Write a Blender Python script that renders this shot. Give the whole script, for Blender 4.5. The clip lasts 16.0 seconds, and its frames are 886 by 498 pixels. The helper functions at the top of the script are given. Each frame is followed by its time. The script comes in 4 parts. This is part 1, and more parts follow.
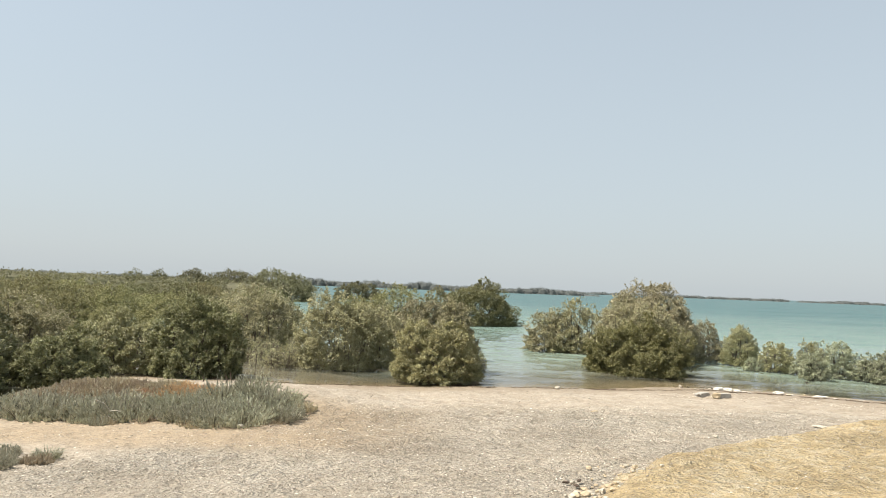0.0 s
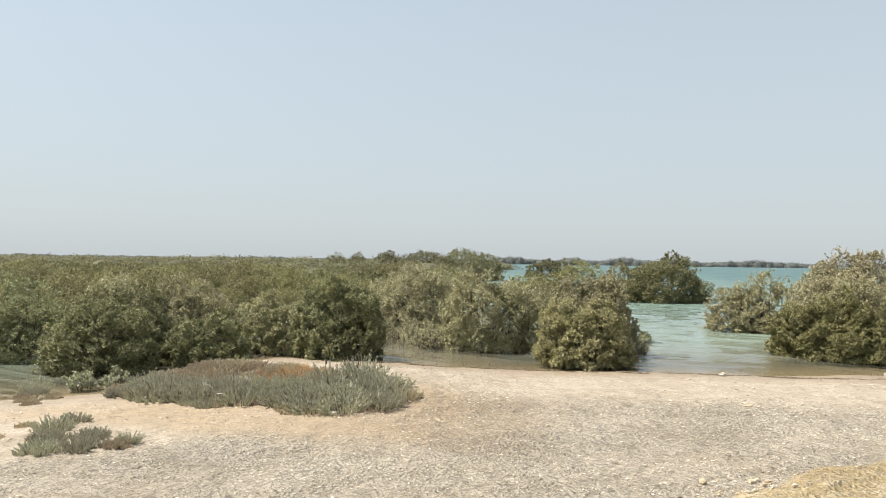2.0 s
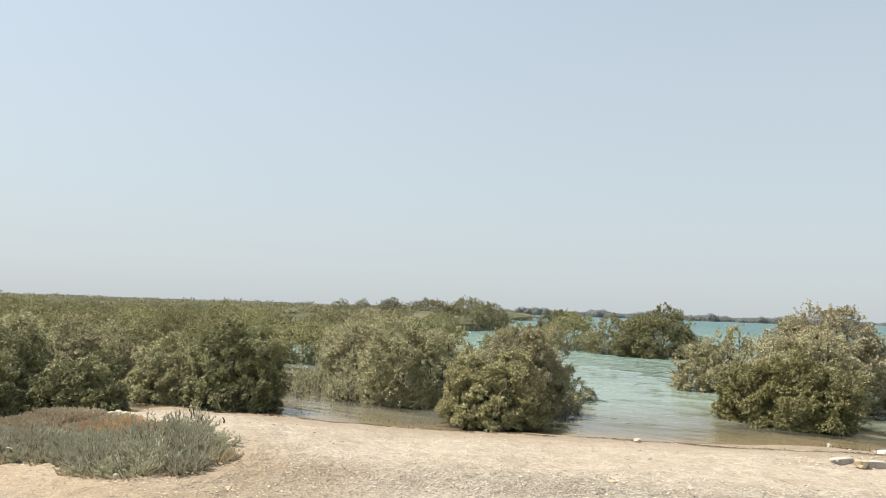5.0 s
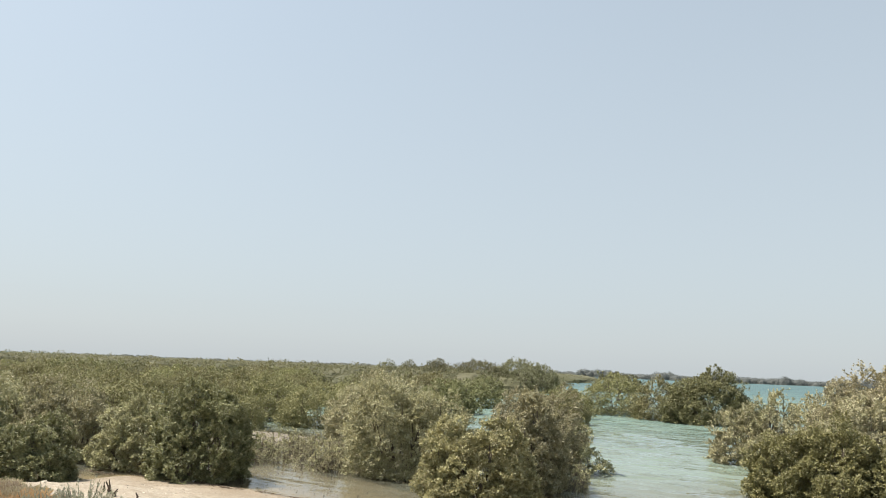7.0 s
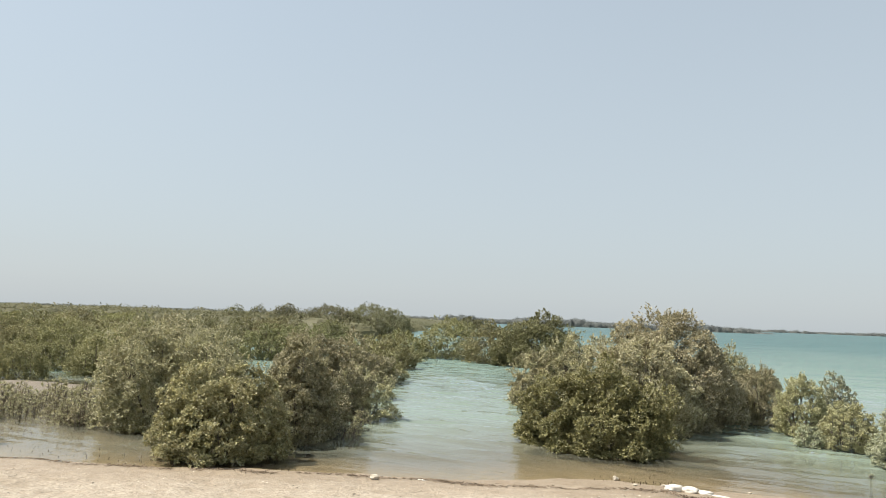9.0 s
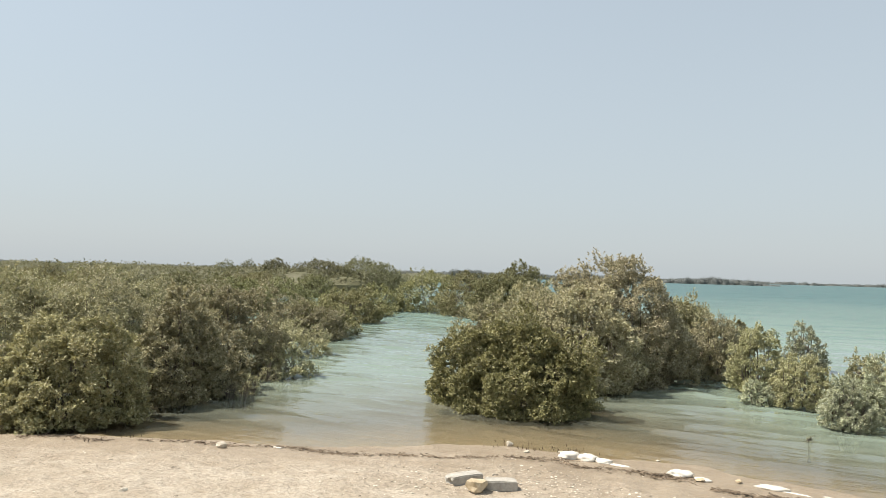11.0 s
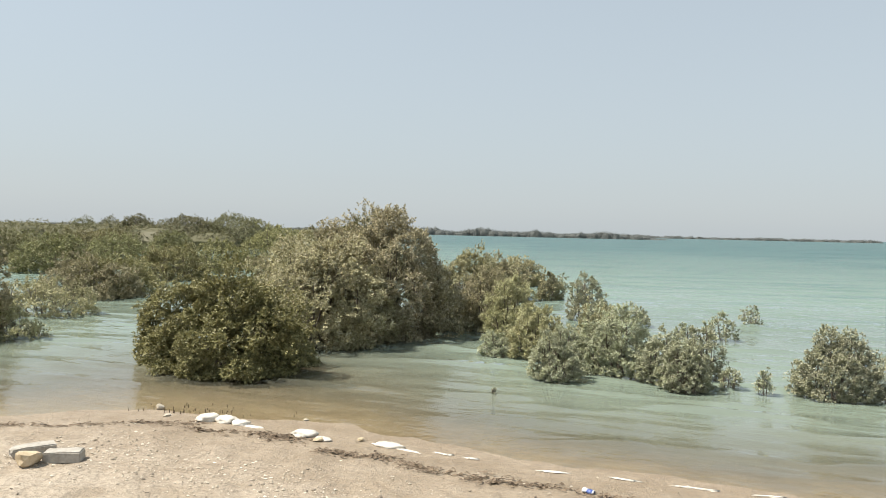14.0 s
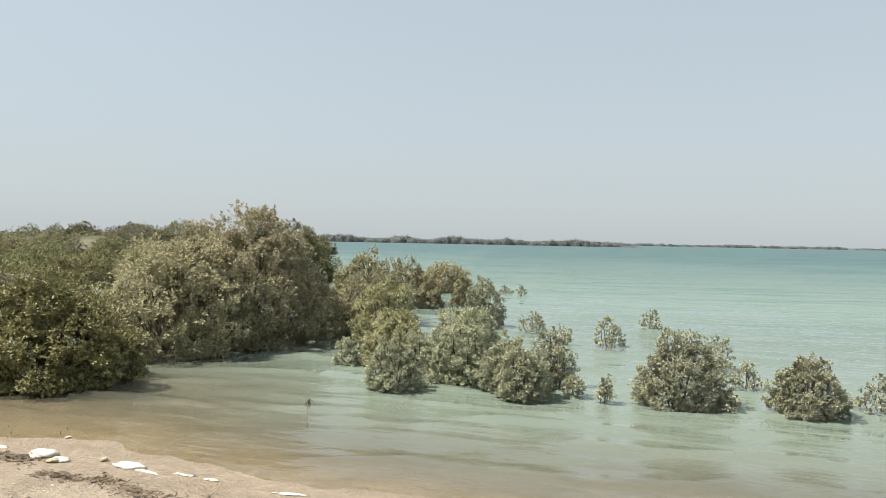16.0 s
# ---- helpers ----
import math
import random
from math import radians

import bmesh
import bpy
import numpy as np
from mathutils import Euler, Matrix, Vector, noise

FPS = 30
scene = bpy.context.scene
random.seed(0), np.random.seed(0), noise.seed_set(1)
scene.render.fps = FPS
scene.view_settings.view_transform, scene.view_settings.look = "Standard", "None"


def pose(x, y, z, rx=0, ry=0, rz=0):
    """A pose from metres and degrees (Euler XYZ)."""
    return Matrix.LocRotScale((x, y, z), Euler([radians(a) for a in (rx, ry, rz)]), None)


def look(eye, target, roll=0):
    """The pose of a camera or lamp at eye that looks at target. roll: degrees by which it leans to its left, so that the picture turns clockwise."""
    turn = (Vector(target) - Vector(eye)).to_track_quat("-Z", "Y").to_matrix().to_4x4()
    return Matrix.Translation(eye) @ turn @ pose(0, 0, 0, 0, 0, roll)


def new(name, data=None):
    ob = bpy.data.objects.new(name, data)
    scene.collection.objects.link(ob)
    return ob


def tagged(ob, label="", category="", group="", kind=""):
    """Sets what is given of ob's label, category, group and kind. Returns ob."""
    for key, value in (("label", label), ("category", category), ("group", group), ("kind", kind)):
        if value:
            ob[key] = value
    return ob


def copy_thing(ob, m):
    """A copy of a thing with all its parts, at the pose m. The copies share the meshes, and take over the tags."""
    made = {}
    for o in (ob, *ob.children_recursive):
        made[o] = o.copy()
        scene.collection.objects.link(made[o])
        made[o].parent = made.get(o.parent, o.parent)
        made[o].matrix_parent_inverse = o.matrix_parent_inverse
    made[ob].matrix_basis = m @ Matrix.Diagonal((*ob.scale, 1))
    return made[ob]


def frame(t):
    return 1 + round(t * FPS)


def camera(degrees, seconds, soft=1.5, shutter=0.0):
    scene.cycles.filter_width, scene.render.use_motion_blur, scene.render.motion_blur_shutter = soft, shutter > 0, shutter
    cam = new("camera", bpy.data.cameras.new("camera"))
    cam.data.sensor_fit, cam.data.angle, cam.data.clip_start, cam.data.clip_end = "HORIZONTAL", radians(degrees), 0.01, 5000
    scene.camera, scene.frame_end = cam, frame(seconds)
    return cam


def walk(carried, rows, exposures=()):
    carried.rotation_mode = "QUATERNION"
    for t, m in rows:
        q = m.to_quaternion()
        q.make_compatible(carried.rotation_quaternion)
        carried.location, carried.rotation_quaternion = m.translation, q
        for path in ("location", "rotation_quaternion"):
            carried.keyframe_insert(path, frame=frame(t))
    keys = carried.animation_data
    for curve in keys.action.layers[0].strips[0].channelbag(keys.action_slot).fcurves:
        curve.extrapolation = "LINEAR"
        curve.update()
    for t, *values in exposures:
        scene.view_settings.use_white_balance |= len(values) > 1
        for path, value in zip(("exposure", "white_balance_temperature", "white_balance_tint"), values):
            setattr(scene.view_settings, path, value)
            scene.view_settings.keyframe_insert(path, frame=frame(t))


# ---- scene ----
cam = camera(62.4, 16.0, soft=0.65)
PATH = [
    (0, (0.111, 0.109, 1.671), (0.067, 2.106, 1.774), 2.2),
    (0.5, (0.353, 0.356, 1.663), (0.298, 2.354, 1.732), 2.2),
    (1, (0.603, 0.59, 1.676), (0.433, 2.582, 1.721), 1.2),
    (1.5, (0.808, 0.867, 1.684), (0.431, 2.831, 1.713), 0.9),
    (2, (1.029, 1.116, 1.677), (0.449, 3.03, 1.706), 0.7),
    (2.5, (1.294, 1.3, 1.696), (0.671, 3.2, 1.743), 1.6),
    (3, (1.576, 1.56, 1.708), (0.942, 3.452, 1.827), 2.3),
    (3.5, (1.833, 1.806, 1.707), (1.195, 3.698, 1.83), 2.6),
    (4, (2.057, 2.09, 1.713), (1.423, 3.982, 1.852), 2.5),
    (4.2, (2.182, 2.205, 1.699), (1.542, 4.095, 1.841), 2.3),
    (6.3, (2.987, 3.537, 1.651), (2.252, 5.386, 1.859), 2.1),
    (6.5, (3.049, 3.721, 1.661), (2.262, 5.547, 1.877), 2.3),
    (7, (3.274, 4.064, 1.681), (2.463, 5.864, 2.001), 2.2),
    (7.5, (3.535, 4.396, 1.673), (2.797, 6.228, 1.985), 1.4),
    (8, (3.786, 4.698, 1.691), (3.161, 6.576, 1.982), 2.1),
    (8.5, (4.05, 5.016, 1.691), (3.491, 6.925, 1.889), 2.1),
    (9, (4.314, 5.304, 1.688), (3.832, 7.236, 1.876), 2.1),
    (9.2, (4.408, 5.442, 1.698), (3.922, 7.373, 1.888), 1.8),
    (11.5, (5.687, 6.983, 1.598), (5.182, 8.918, 1.639), 1.6),
    (12, (6.055, 7.106, 1.59), (5.629, 9.059, 1.63), 1.4),
    (12.5, (6.411, 7.286, 1.601), (6.051, 9.253, 1.618), 1.4),
    (13, (6.75, 7.416, 1.6), (6.418, 9.388, 1.558), 1.4),
    (13.5, (7.094, 7.607, 1.604), (6.846, 9.592, 1.565), 1.7),
    (14, (7.451, 7.711, 1.604), (7.204, 9.695, 1.556), 1.3),
    (14.5, (7.799, 7.898, 1.58), (7.566, 9.884, 1.529), 1.3),
    (15, (8.164, 8.051, 1.56), (7.931, 10.037, 1.503), 0.7),
    (15.5, (8.514, 8.245, 1.549), (8.275, 10.23, 1.483), 0.5),
    (16, (8.879, 8.376, 1.545), (8.699, 10.367, 1.521), 1.1),
]
walk(cam, [(t, look(eye, target, roll)) for t, eye, target, roll in PATH], [(0, 0.8), (3, 0.84), (6.5, 0.84), (8, 0.76), (16, 0.74)])

# ---- light ----
SUN_AZ, SUN_EL = radians(-97), radians(59)      # from +Y, clockwise
to_sun = Vector((math.sin(SUN_AZ) * math.cos(SUN_EL), math.cos(SUN_AZ) * math.cos(SUN_EL), math.sin(SUN_EL)))
world = bpy.data.worlds.new("hazy_sky")
scene.world = world
world.use_nodes = True
wn, wl = world.node_tree.nodes, world.node_tree.links
sky = wn.new("ShaderNodeTexSky")
sky.sky_type, sky.sun_disc = "NISHITA", False
sky.sun_elevation, sky.sun_rotation = SUN_EL, SUN_AZ
sky.air_density, sky.dust_density, sky.ozone_density, sky.altitude = 1.0, 1.2, 1.5, 0
hsv = wn.new("ShaderNodeHueSaturation")
hsv.inputs["Hue"].default_value = 0.485
hsv.inputs["Saturation"].default_value, hsv.inputs["Value"].default_value = 0.74, 1.0
wl.new(sky.outputs[0], hsv.inputs["Color"])
# dust haze, thickest at the horizon
way, sep, rise, haze = wn.new("ShaderNodeTexCoord"), wn.new("ShaderNodeSeparateXYZ"), wn.new("ShaderNodeMapRange"), wn.new("ShaderNodeMix")
wl.new(way.outputs["Generated"], sep.inputs[0])
wl.new(sep.outputs[2], rise.inputs[0])
rise.inputs[1].default_value, rise.inputs[2].default_value, rise.inputs[3].default_value, rise.inputs[4].default_value = 0.0, 0.6, 0.9, 0.5
haze.data_type = "RGBA"
wl.new(rise.outputs[0], haze.inputs[0])
wl.new(hsv.outputs[0], haze.inputs[6])
haze.inputs[7].default_value = (2.62, 2.88, 3.02, 1)
wl.new(haze.outputs[2], wn["Background"].inputs[0])
wn["Background"].inputs[1].default_value = 0.12
sun = new("sun", bpy.data.lights.new("sun", "SUN"))
sun.data.energy, sun.data.angle, sun.data.color = 4.3, radians(1.0), (1.0, 0.93, 0.82)
sun.matrix_world = look(to_sun * 50, (0, 0, 0))


# ---- materials ----
class Mat:
    """A node material with short ways to add nodes."""

    def __init__(self, name):
        self.m = bpy.data.materials.new(name)
        self.m.use_nodes = True
        self.t = self.m.node_tree
        self.b = self.t.nodes["Principled BSDF"]
        self.out = self.t.nodes["Material Output"]

    def node(self, kind, ins=(), **props):
        n = self.t.nodes.new("ShaderNode" + kind)
        for k, v in props.items():
            setattr(n, k, v)
        for k, v in dict(ins).items():
            self.put(n.inputs[k], v)
        return n

    def put(self, socket, v):
        if hasattr(v, "is_output"):
            self.t.links.new(v, socket)
        elif hasattr(v, "outputs"):
            self.t.links.new(v.outputs[0], socket)
        else:
            socket.default_value = v

    def set(self, **kw):
        for k, v in kw.items():
            self.put(self.b.inputs[k.replace("_", " ")], v)
        return self

    def coords(self, scale=(1, 1, 1), world_space=True, turn=0.0):
        src = self.node("NewGeometry").outputs["Position"] if world_space else self.node("TexCoord").outputs["Object"]
        if turn:
            src = self.node("VectorRotate", {"Vector": src, "Angle": radians(turn)}, rotation_type="Z_AXIS")
        return self.node("Mapping", {"Vector": src, "Scale": scale})

    def noise(self, scale, detail=4, rough=0.55, vec=None, distort=0.0):
        return self.node("TexNoise", {"Vector": vec or self.coords(), "Scale": scale, "Detail": detail, "Roughness": rough, "Distortion": distort})

    def ramp(self, fac, stops):
        r = self.node("ValToRGB", {"Fac": fac})
        els = r.color_ramp.elements
        while len(els) < len(stops):
            els.new(0.5)
        for e, (p, c) in zip(els, stops):
            e.position, e.color = p, (*c, 1) if len(c) == 3 else c
        return r

    def mix(self, fac, a, b, mode="MIX"):
        n = self.node("Mix", data_type="RGBA", blend_type=mode)
        for s, v in ((n.inputs[0], fac), (n.inputs[6], a), (n.inputs[7], b)):
            if isinstance(v, tuple) and len(v) == 3:
                v = (*v, 1)
            self.put(s, v)
        return n.outputs[2]

    def attr(self, name):
        return self.node("Attribute", attribute_name=name).outputs["Fac"]

    def math(self, op, a, b=0.0, clamp=False):
        n = self.node("Math", operation=op, use_clamp=clamp)
        self.put(n.inputs[0], a)
        self.put(n.inputs[1], b)
        return n.outputs[0]

    def bump(self, height, dist, strength=1.0, base=None):
        ins = {"Height": height, "Distance": dist, "Strength": strength}
        if base:
            ins["Normal"] = base
        return self.node("Bump", ins).outputs[0]


def leaf_material(name, dark, mid, pale, pale_share=0.12, rough=0.55, through_light=0.18):
    """Leaves that differ one by one: dark, middle and pale undersides."""
    k = Mat(name)
    pale = tuple(0.5 * a + 0.5 * b for a, b in zip(mid, pale))
    dark = tuple(0.8 * a + 0.2 * b for a, b in zip(dark, mid))
    dark, mid, pale = [(c[0] * 0.985, c[1] * 0.98, c[2] * 1.06) for c in (dark, mid, pale)]
    rnd = k.node("NewGeometry").outputs["Random Per Island"]
    col = k.ramp(rnd, [(0.0, dark), (0.55, mid), (0.95 - pale_share, mid), (1.0 - pale_share * 0.4, pale)])
    patch = k.noise(1.7, 3)
    tint = k.node("ObjectInfo").outputs["Random"]
    col = k.mix(k.math("MULTIPLY", patch, 0.5), col, tuple(0.5 * a + 0.5 * b for a, b in zip(mid, pale)))
    col = k.node("HueSaturation", {"Color": col, "Value": k.math("ADD", k.math("MULTIPLY", k.attr("tone"), 0.16), k.math("ADD", k.math("MULTIPLY", tint, 0.3), 0.94)), "Hue": k.math("ADD", k.math("MULTIPLY", tint, 0.025), 0.4875)})
    k.set(Base_Color=col, Roughness=rough)
    k.b.inputs["Specular IOR Level"].default_value = 0.22
    tr = k.node("BsdfTranslucent", {"Color": col})
    mx = k.node("MixShader", {0: through_light, 1: k.b, 2: tr})
    k.put(k.out.inputs[0], mx)
    return k.m


def simple_material(name, a, b, scale, rough=0.8, bump=0.0, fine=60, local=True):
    """Two colours mixed by coarse and fine noise, with relief."""
    k = Mat(name)
    vec = k.coords(world_space=not local)
    big, small = k.noise(scale, 5, 0.6, vec), k.noise(fine, 4, 0.6, vec)
    f = k.math("ADD", k.math("MULTIPLY", big, 0.65), k.math("MULTIPLY", small, 0.35))
    k.set(Base_Color=k.ramp(f, [(0.36, a), (0.64, b)]), Roughness=rough)
    if bump:
        k.set(Normal=k.bump(f, bump))
    return k.m


M_OLIVE = leaf_material("leaf_olive", (0.155, 0.156, 0.062), (0.335, 0.315, 0.161), (0.584, 0.546, 0.389), 0.24)
M_YELLOW = leaf_material("leaf_yellow_olive", (0.15, 0.15, 0.052), (0.334, 0.311, 0.141), (0.568, 0.526, 0.359), 0.22)
M_BRONZE = leaf_material("leaf_bronze", (0.18, 0.178, 0.08), (0.391, 0.365, 0.198), (0.628, 0.585, 0.43), 0.24)
M_GREEN = leaf_material("leaf_dark_green", (0.095, 0.106, 0.042), (0.235, 0.24, 0.1), (0.5, 0.49, 0.33), 0.2)
M_GLOSSY = leaf_material("leaf_yellow_green", (0.07, 0.074, 0.028), (0.205, 0.188, 0.074), (0.5, 0.46, 0.27), rough=0.42)
M_GREY = leaf_material("leaf_grey_green", (0.16, 0.168, 0.085), (0.335, 0.345, 0.2), (0.64, 0.63, 0.5), 0.28)
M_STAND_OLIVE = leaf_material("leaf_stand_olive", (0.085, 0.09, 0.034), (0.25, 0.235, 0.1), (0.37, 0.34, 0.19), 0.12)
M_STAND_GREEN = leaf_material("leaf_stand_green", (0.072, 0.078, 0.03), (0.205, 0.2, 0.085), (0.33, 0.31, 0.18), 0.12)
M_SALT = leaf_material("saltbush_green", (0.22, 0.215, 0.13), (0.4, 0.385, 0.255), (0.56, 0.54, 0.4), 0.2)
M_SALTBROWN = leaf_material("saltbush_brown", (0.27, 0.215, 0.12), (0.46, 0.39, 0.25), (0.6, 0.54, 0.39), 0.25)
M_SALTRUST = leaf_material("saltbush_rust", (0.36, 0.22, 0.1), (0.56, 0.38, 0.2), (0.62, 0.48, 0.32), 0.2)
M_FAR = leaf_material("far_foliage", (0.09, 0.098, 0.045), (0.18, 0.175, 0.09), (0.28, 0.26, 0.16), through_light=0.4)
# distance haze is put into these leaf colours: pale, grey and nearly even
M_HAZED_WOODS = leaf_material("hazed_shore_foliage", (0.15, 0.165, 0.145), (0.185, 0.2, 0.175), (0.22, 0.225, 0.195), through_light=0.5)
M_BARK = simple_material("bark", (0.075, 0.06, 0.045), (0.2, 0.17, 0.13), 14, 0.9, 0.004)
M_STONE = simple_material("pale_stone", (0.38, 0.33, 0.25), (0.6, 0.55, 0.46), 9, 0.85, 0.006)
M_ROCKY = simple_material("buff_stone", (0.36, 0.28, 0.17), (0.6, 0.5, 0.36), 9, 0.9, 0.006)
M_CONCRETE = simple_material("weathered_concrete", (0.27, 0.25, 0.21), (0.47, 0.44, 0.39), 12, 0.9, 0.004)
M_FOAM = simple_material("bleached_foam", (0.5, 0.46, 0.39), (0.72, 0.68, 0.6), 9, 0.85, 0.01, 40)
M_WRACK = simple_material("dry_seaweed", (0.085, 0.06, 0.038), (0.23, 0.17, 0.11), 20, 0.8)
M_BLUE = simple_material("blue_plastic", (0.04, 0.07, 0.26), (0.12, 0.18, 0.42), 30, 0.35)
M_WHITEPLASTIC = simple_material("white_plastic", (0.42, 0.43, 0.45), (0.62, 0.63, 0.65), 30, 0.4)
M_DRIFT = simple_material("dark_driftwood", (0.055, 0.04, 0.028), (0.14, 0.1, 0.07), 30, 0.9, 0.004)
M_PALEWOOD = simple_material("bleached_twig", (0.38, 0.34, 0.28), (0.55, 0.5, 0.42), 30, 0.9)


def pebble_material():
    k = Mat("gravel_stones")
    rnd = k.node("NewGeometry").outputs["Random Per Island"]
    k.set(Base_Color=k.ramp(rnd, [(0.0, (0.2, 0.165, 0.125)), (0.2, (0.34, 0.285, 0.22)), (0.75, (0.5, 0.435, 0.345)), (1.0, (0.74, 0.675, 0.56))]), Roughness=0.9)
    return k.m


def ground_material():
    """Sand, grey gravel, brown soil, yellow spoil and the wet margin, laid out by the sheet's own layers."""
    k = Mat("shore_ground")
    big, mid, fine = k.noise(0.7, 5, 0.6), k.noise(7, 5, 0.65), k.noise(70, 4, 0.7)
    crust = k.noise(24, 5, 0.7, k.coords((0.7, 1.3, 1)), 0.4)
    speck = k.node("TexVoronoi", {"Vector": k.coords(), "Scale": 38})
    sand = k.ramp(mid, [(0.3, (0.38, 0.32, 0.245)), (0.7, (0.49, 0.425, 0.34))])
    patchy = k.noise(2.6, 4, 0.6, k.coords((0.6, 1.2, 1)))
    gravel = k.ramp(k.math("ADD", k.math("MULTIPLY", speck.outputs["Color"], 0.55), k.math("MULTIPLY", fine, 0.45)),
                    [(0.15, (0.36, 0.31, 0.24)), (0.5, (0.6, 0.53, 0.425)), (0.85, (0.78, 0.7, 0.58))])
    soil = k.ramp(mid, [(0.3, (0.31, 0.23, 0.145)), (0.7, (0.44, 0.35, 0.24))])
    spoil = k.ramp(k.math("ADD", k.math("MULTIPLY", mid, 0.6), k.math("MULTIPLY", big, 0.4)), [(0.36, (0.43, 0.315, 0.16)), (0.5, (0.56, 0.43, 0.24)), (0.62, (0.64, 0.54, 0.365))])
    bed = k.ramp(mid, [(0.3, (0.19, 0.167, 0.13)), (0.7, (0.3, 0.265, 0.21))])
    mud = k.ramp(mid, [(0.3, (0.15, 0.14, 0.12)), (0.7, (0.26, 0.245, 0.21))])
    rough_edge = k.math("MULTIPLY", k.math("SUBTRACT", mid, 0.5), 1.1)

    def layer(name):
        return k.math("ADD", k.attr(name), k.math("MULTIPLY", rough_edge, k.math("MULTIPLY", k.attr(name), 2.0)), True)

    col = k.mix(layer("gravel"), sand, gravel)
    col = k.mix(k.math("MULTIPLY", k.ramp(big, [(0.42, (0, 0, 0)), (0.6, (1, 1, 1))]), 0.4), col, sand)
    col = k.mix(k.ramp(patchy, [(0.35, (0.8, 0.8, 0.8)), (0.6, (0, 0, 0))]), col, k.mix(1.0, col, (0.8, 0.77, 0.72), "MULTIPLY"))
    col = k.mix(layer("soil"), col, soil)
    col = k.mix(layer("mud"), col, mud)
    col = k.mix(k.attr("spoil"), col, spoil)
    col = k.mix(k.attr("bed"), col, bed)
    col = k.mix(k.math("MULTIPLY", k.attr("wet"), 0.95), col, k.mix(1.0, col, (0.76, 0.7, 0.62), "MULTIPLY"))
    # shade in the crust's hollows is painted: low relief gets a darker colour
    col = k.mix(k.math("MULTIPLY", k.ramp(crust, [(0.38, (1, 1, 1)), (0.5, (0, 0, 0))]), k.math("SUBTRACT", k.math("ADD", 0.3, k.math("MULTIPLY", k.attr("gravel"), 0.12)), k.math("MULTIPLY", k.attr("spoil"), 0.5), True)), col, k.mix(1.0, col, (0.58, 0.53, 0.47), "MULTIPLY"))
    col = k.mix(k.math("MULTIPLY", k.math("GREATER_THAN", speck.outputs["Distance"], 0.62), 0.35), col, (0.2, 0.17, 0.13))
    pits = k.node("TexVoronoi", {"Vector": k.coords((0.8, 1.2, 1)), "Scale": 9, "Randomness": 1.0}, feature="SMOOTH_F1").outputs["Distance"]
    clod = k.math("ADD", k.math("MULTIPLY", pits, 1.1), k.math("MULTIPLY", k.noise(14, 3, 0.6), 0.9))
    # painted shade again, in the pits and between the clods
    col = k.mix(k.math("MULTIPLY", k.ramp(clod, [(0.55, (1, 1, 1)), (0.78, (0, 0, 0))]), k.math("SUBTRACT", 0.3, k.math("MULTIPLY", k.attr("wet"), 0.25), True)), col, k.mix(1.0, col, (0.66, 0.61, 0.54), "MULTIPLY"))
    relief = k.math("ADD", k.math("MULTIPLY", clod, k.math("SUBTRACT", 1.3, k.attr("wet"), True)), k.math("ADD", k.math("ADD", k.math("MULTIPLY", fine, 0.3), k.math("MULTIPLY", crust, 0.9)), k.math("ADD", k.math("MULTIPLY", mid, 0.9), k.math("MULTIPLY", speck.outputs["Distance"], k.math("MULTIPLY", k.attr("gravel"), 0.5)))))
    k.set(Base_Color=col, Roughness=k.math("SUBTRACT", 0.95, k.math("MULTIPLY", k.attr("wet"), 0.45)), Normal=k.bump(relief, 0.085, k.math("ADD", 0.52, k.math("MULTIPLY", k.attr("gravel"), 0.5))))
    return k.m


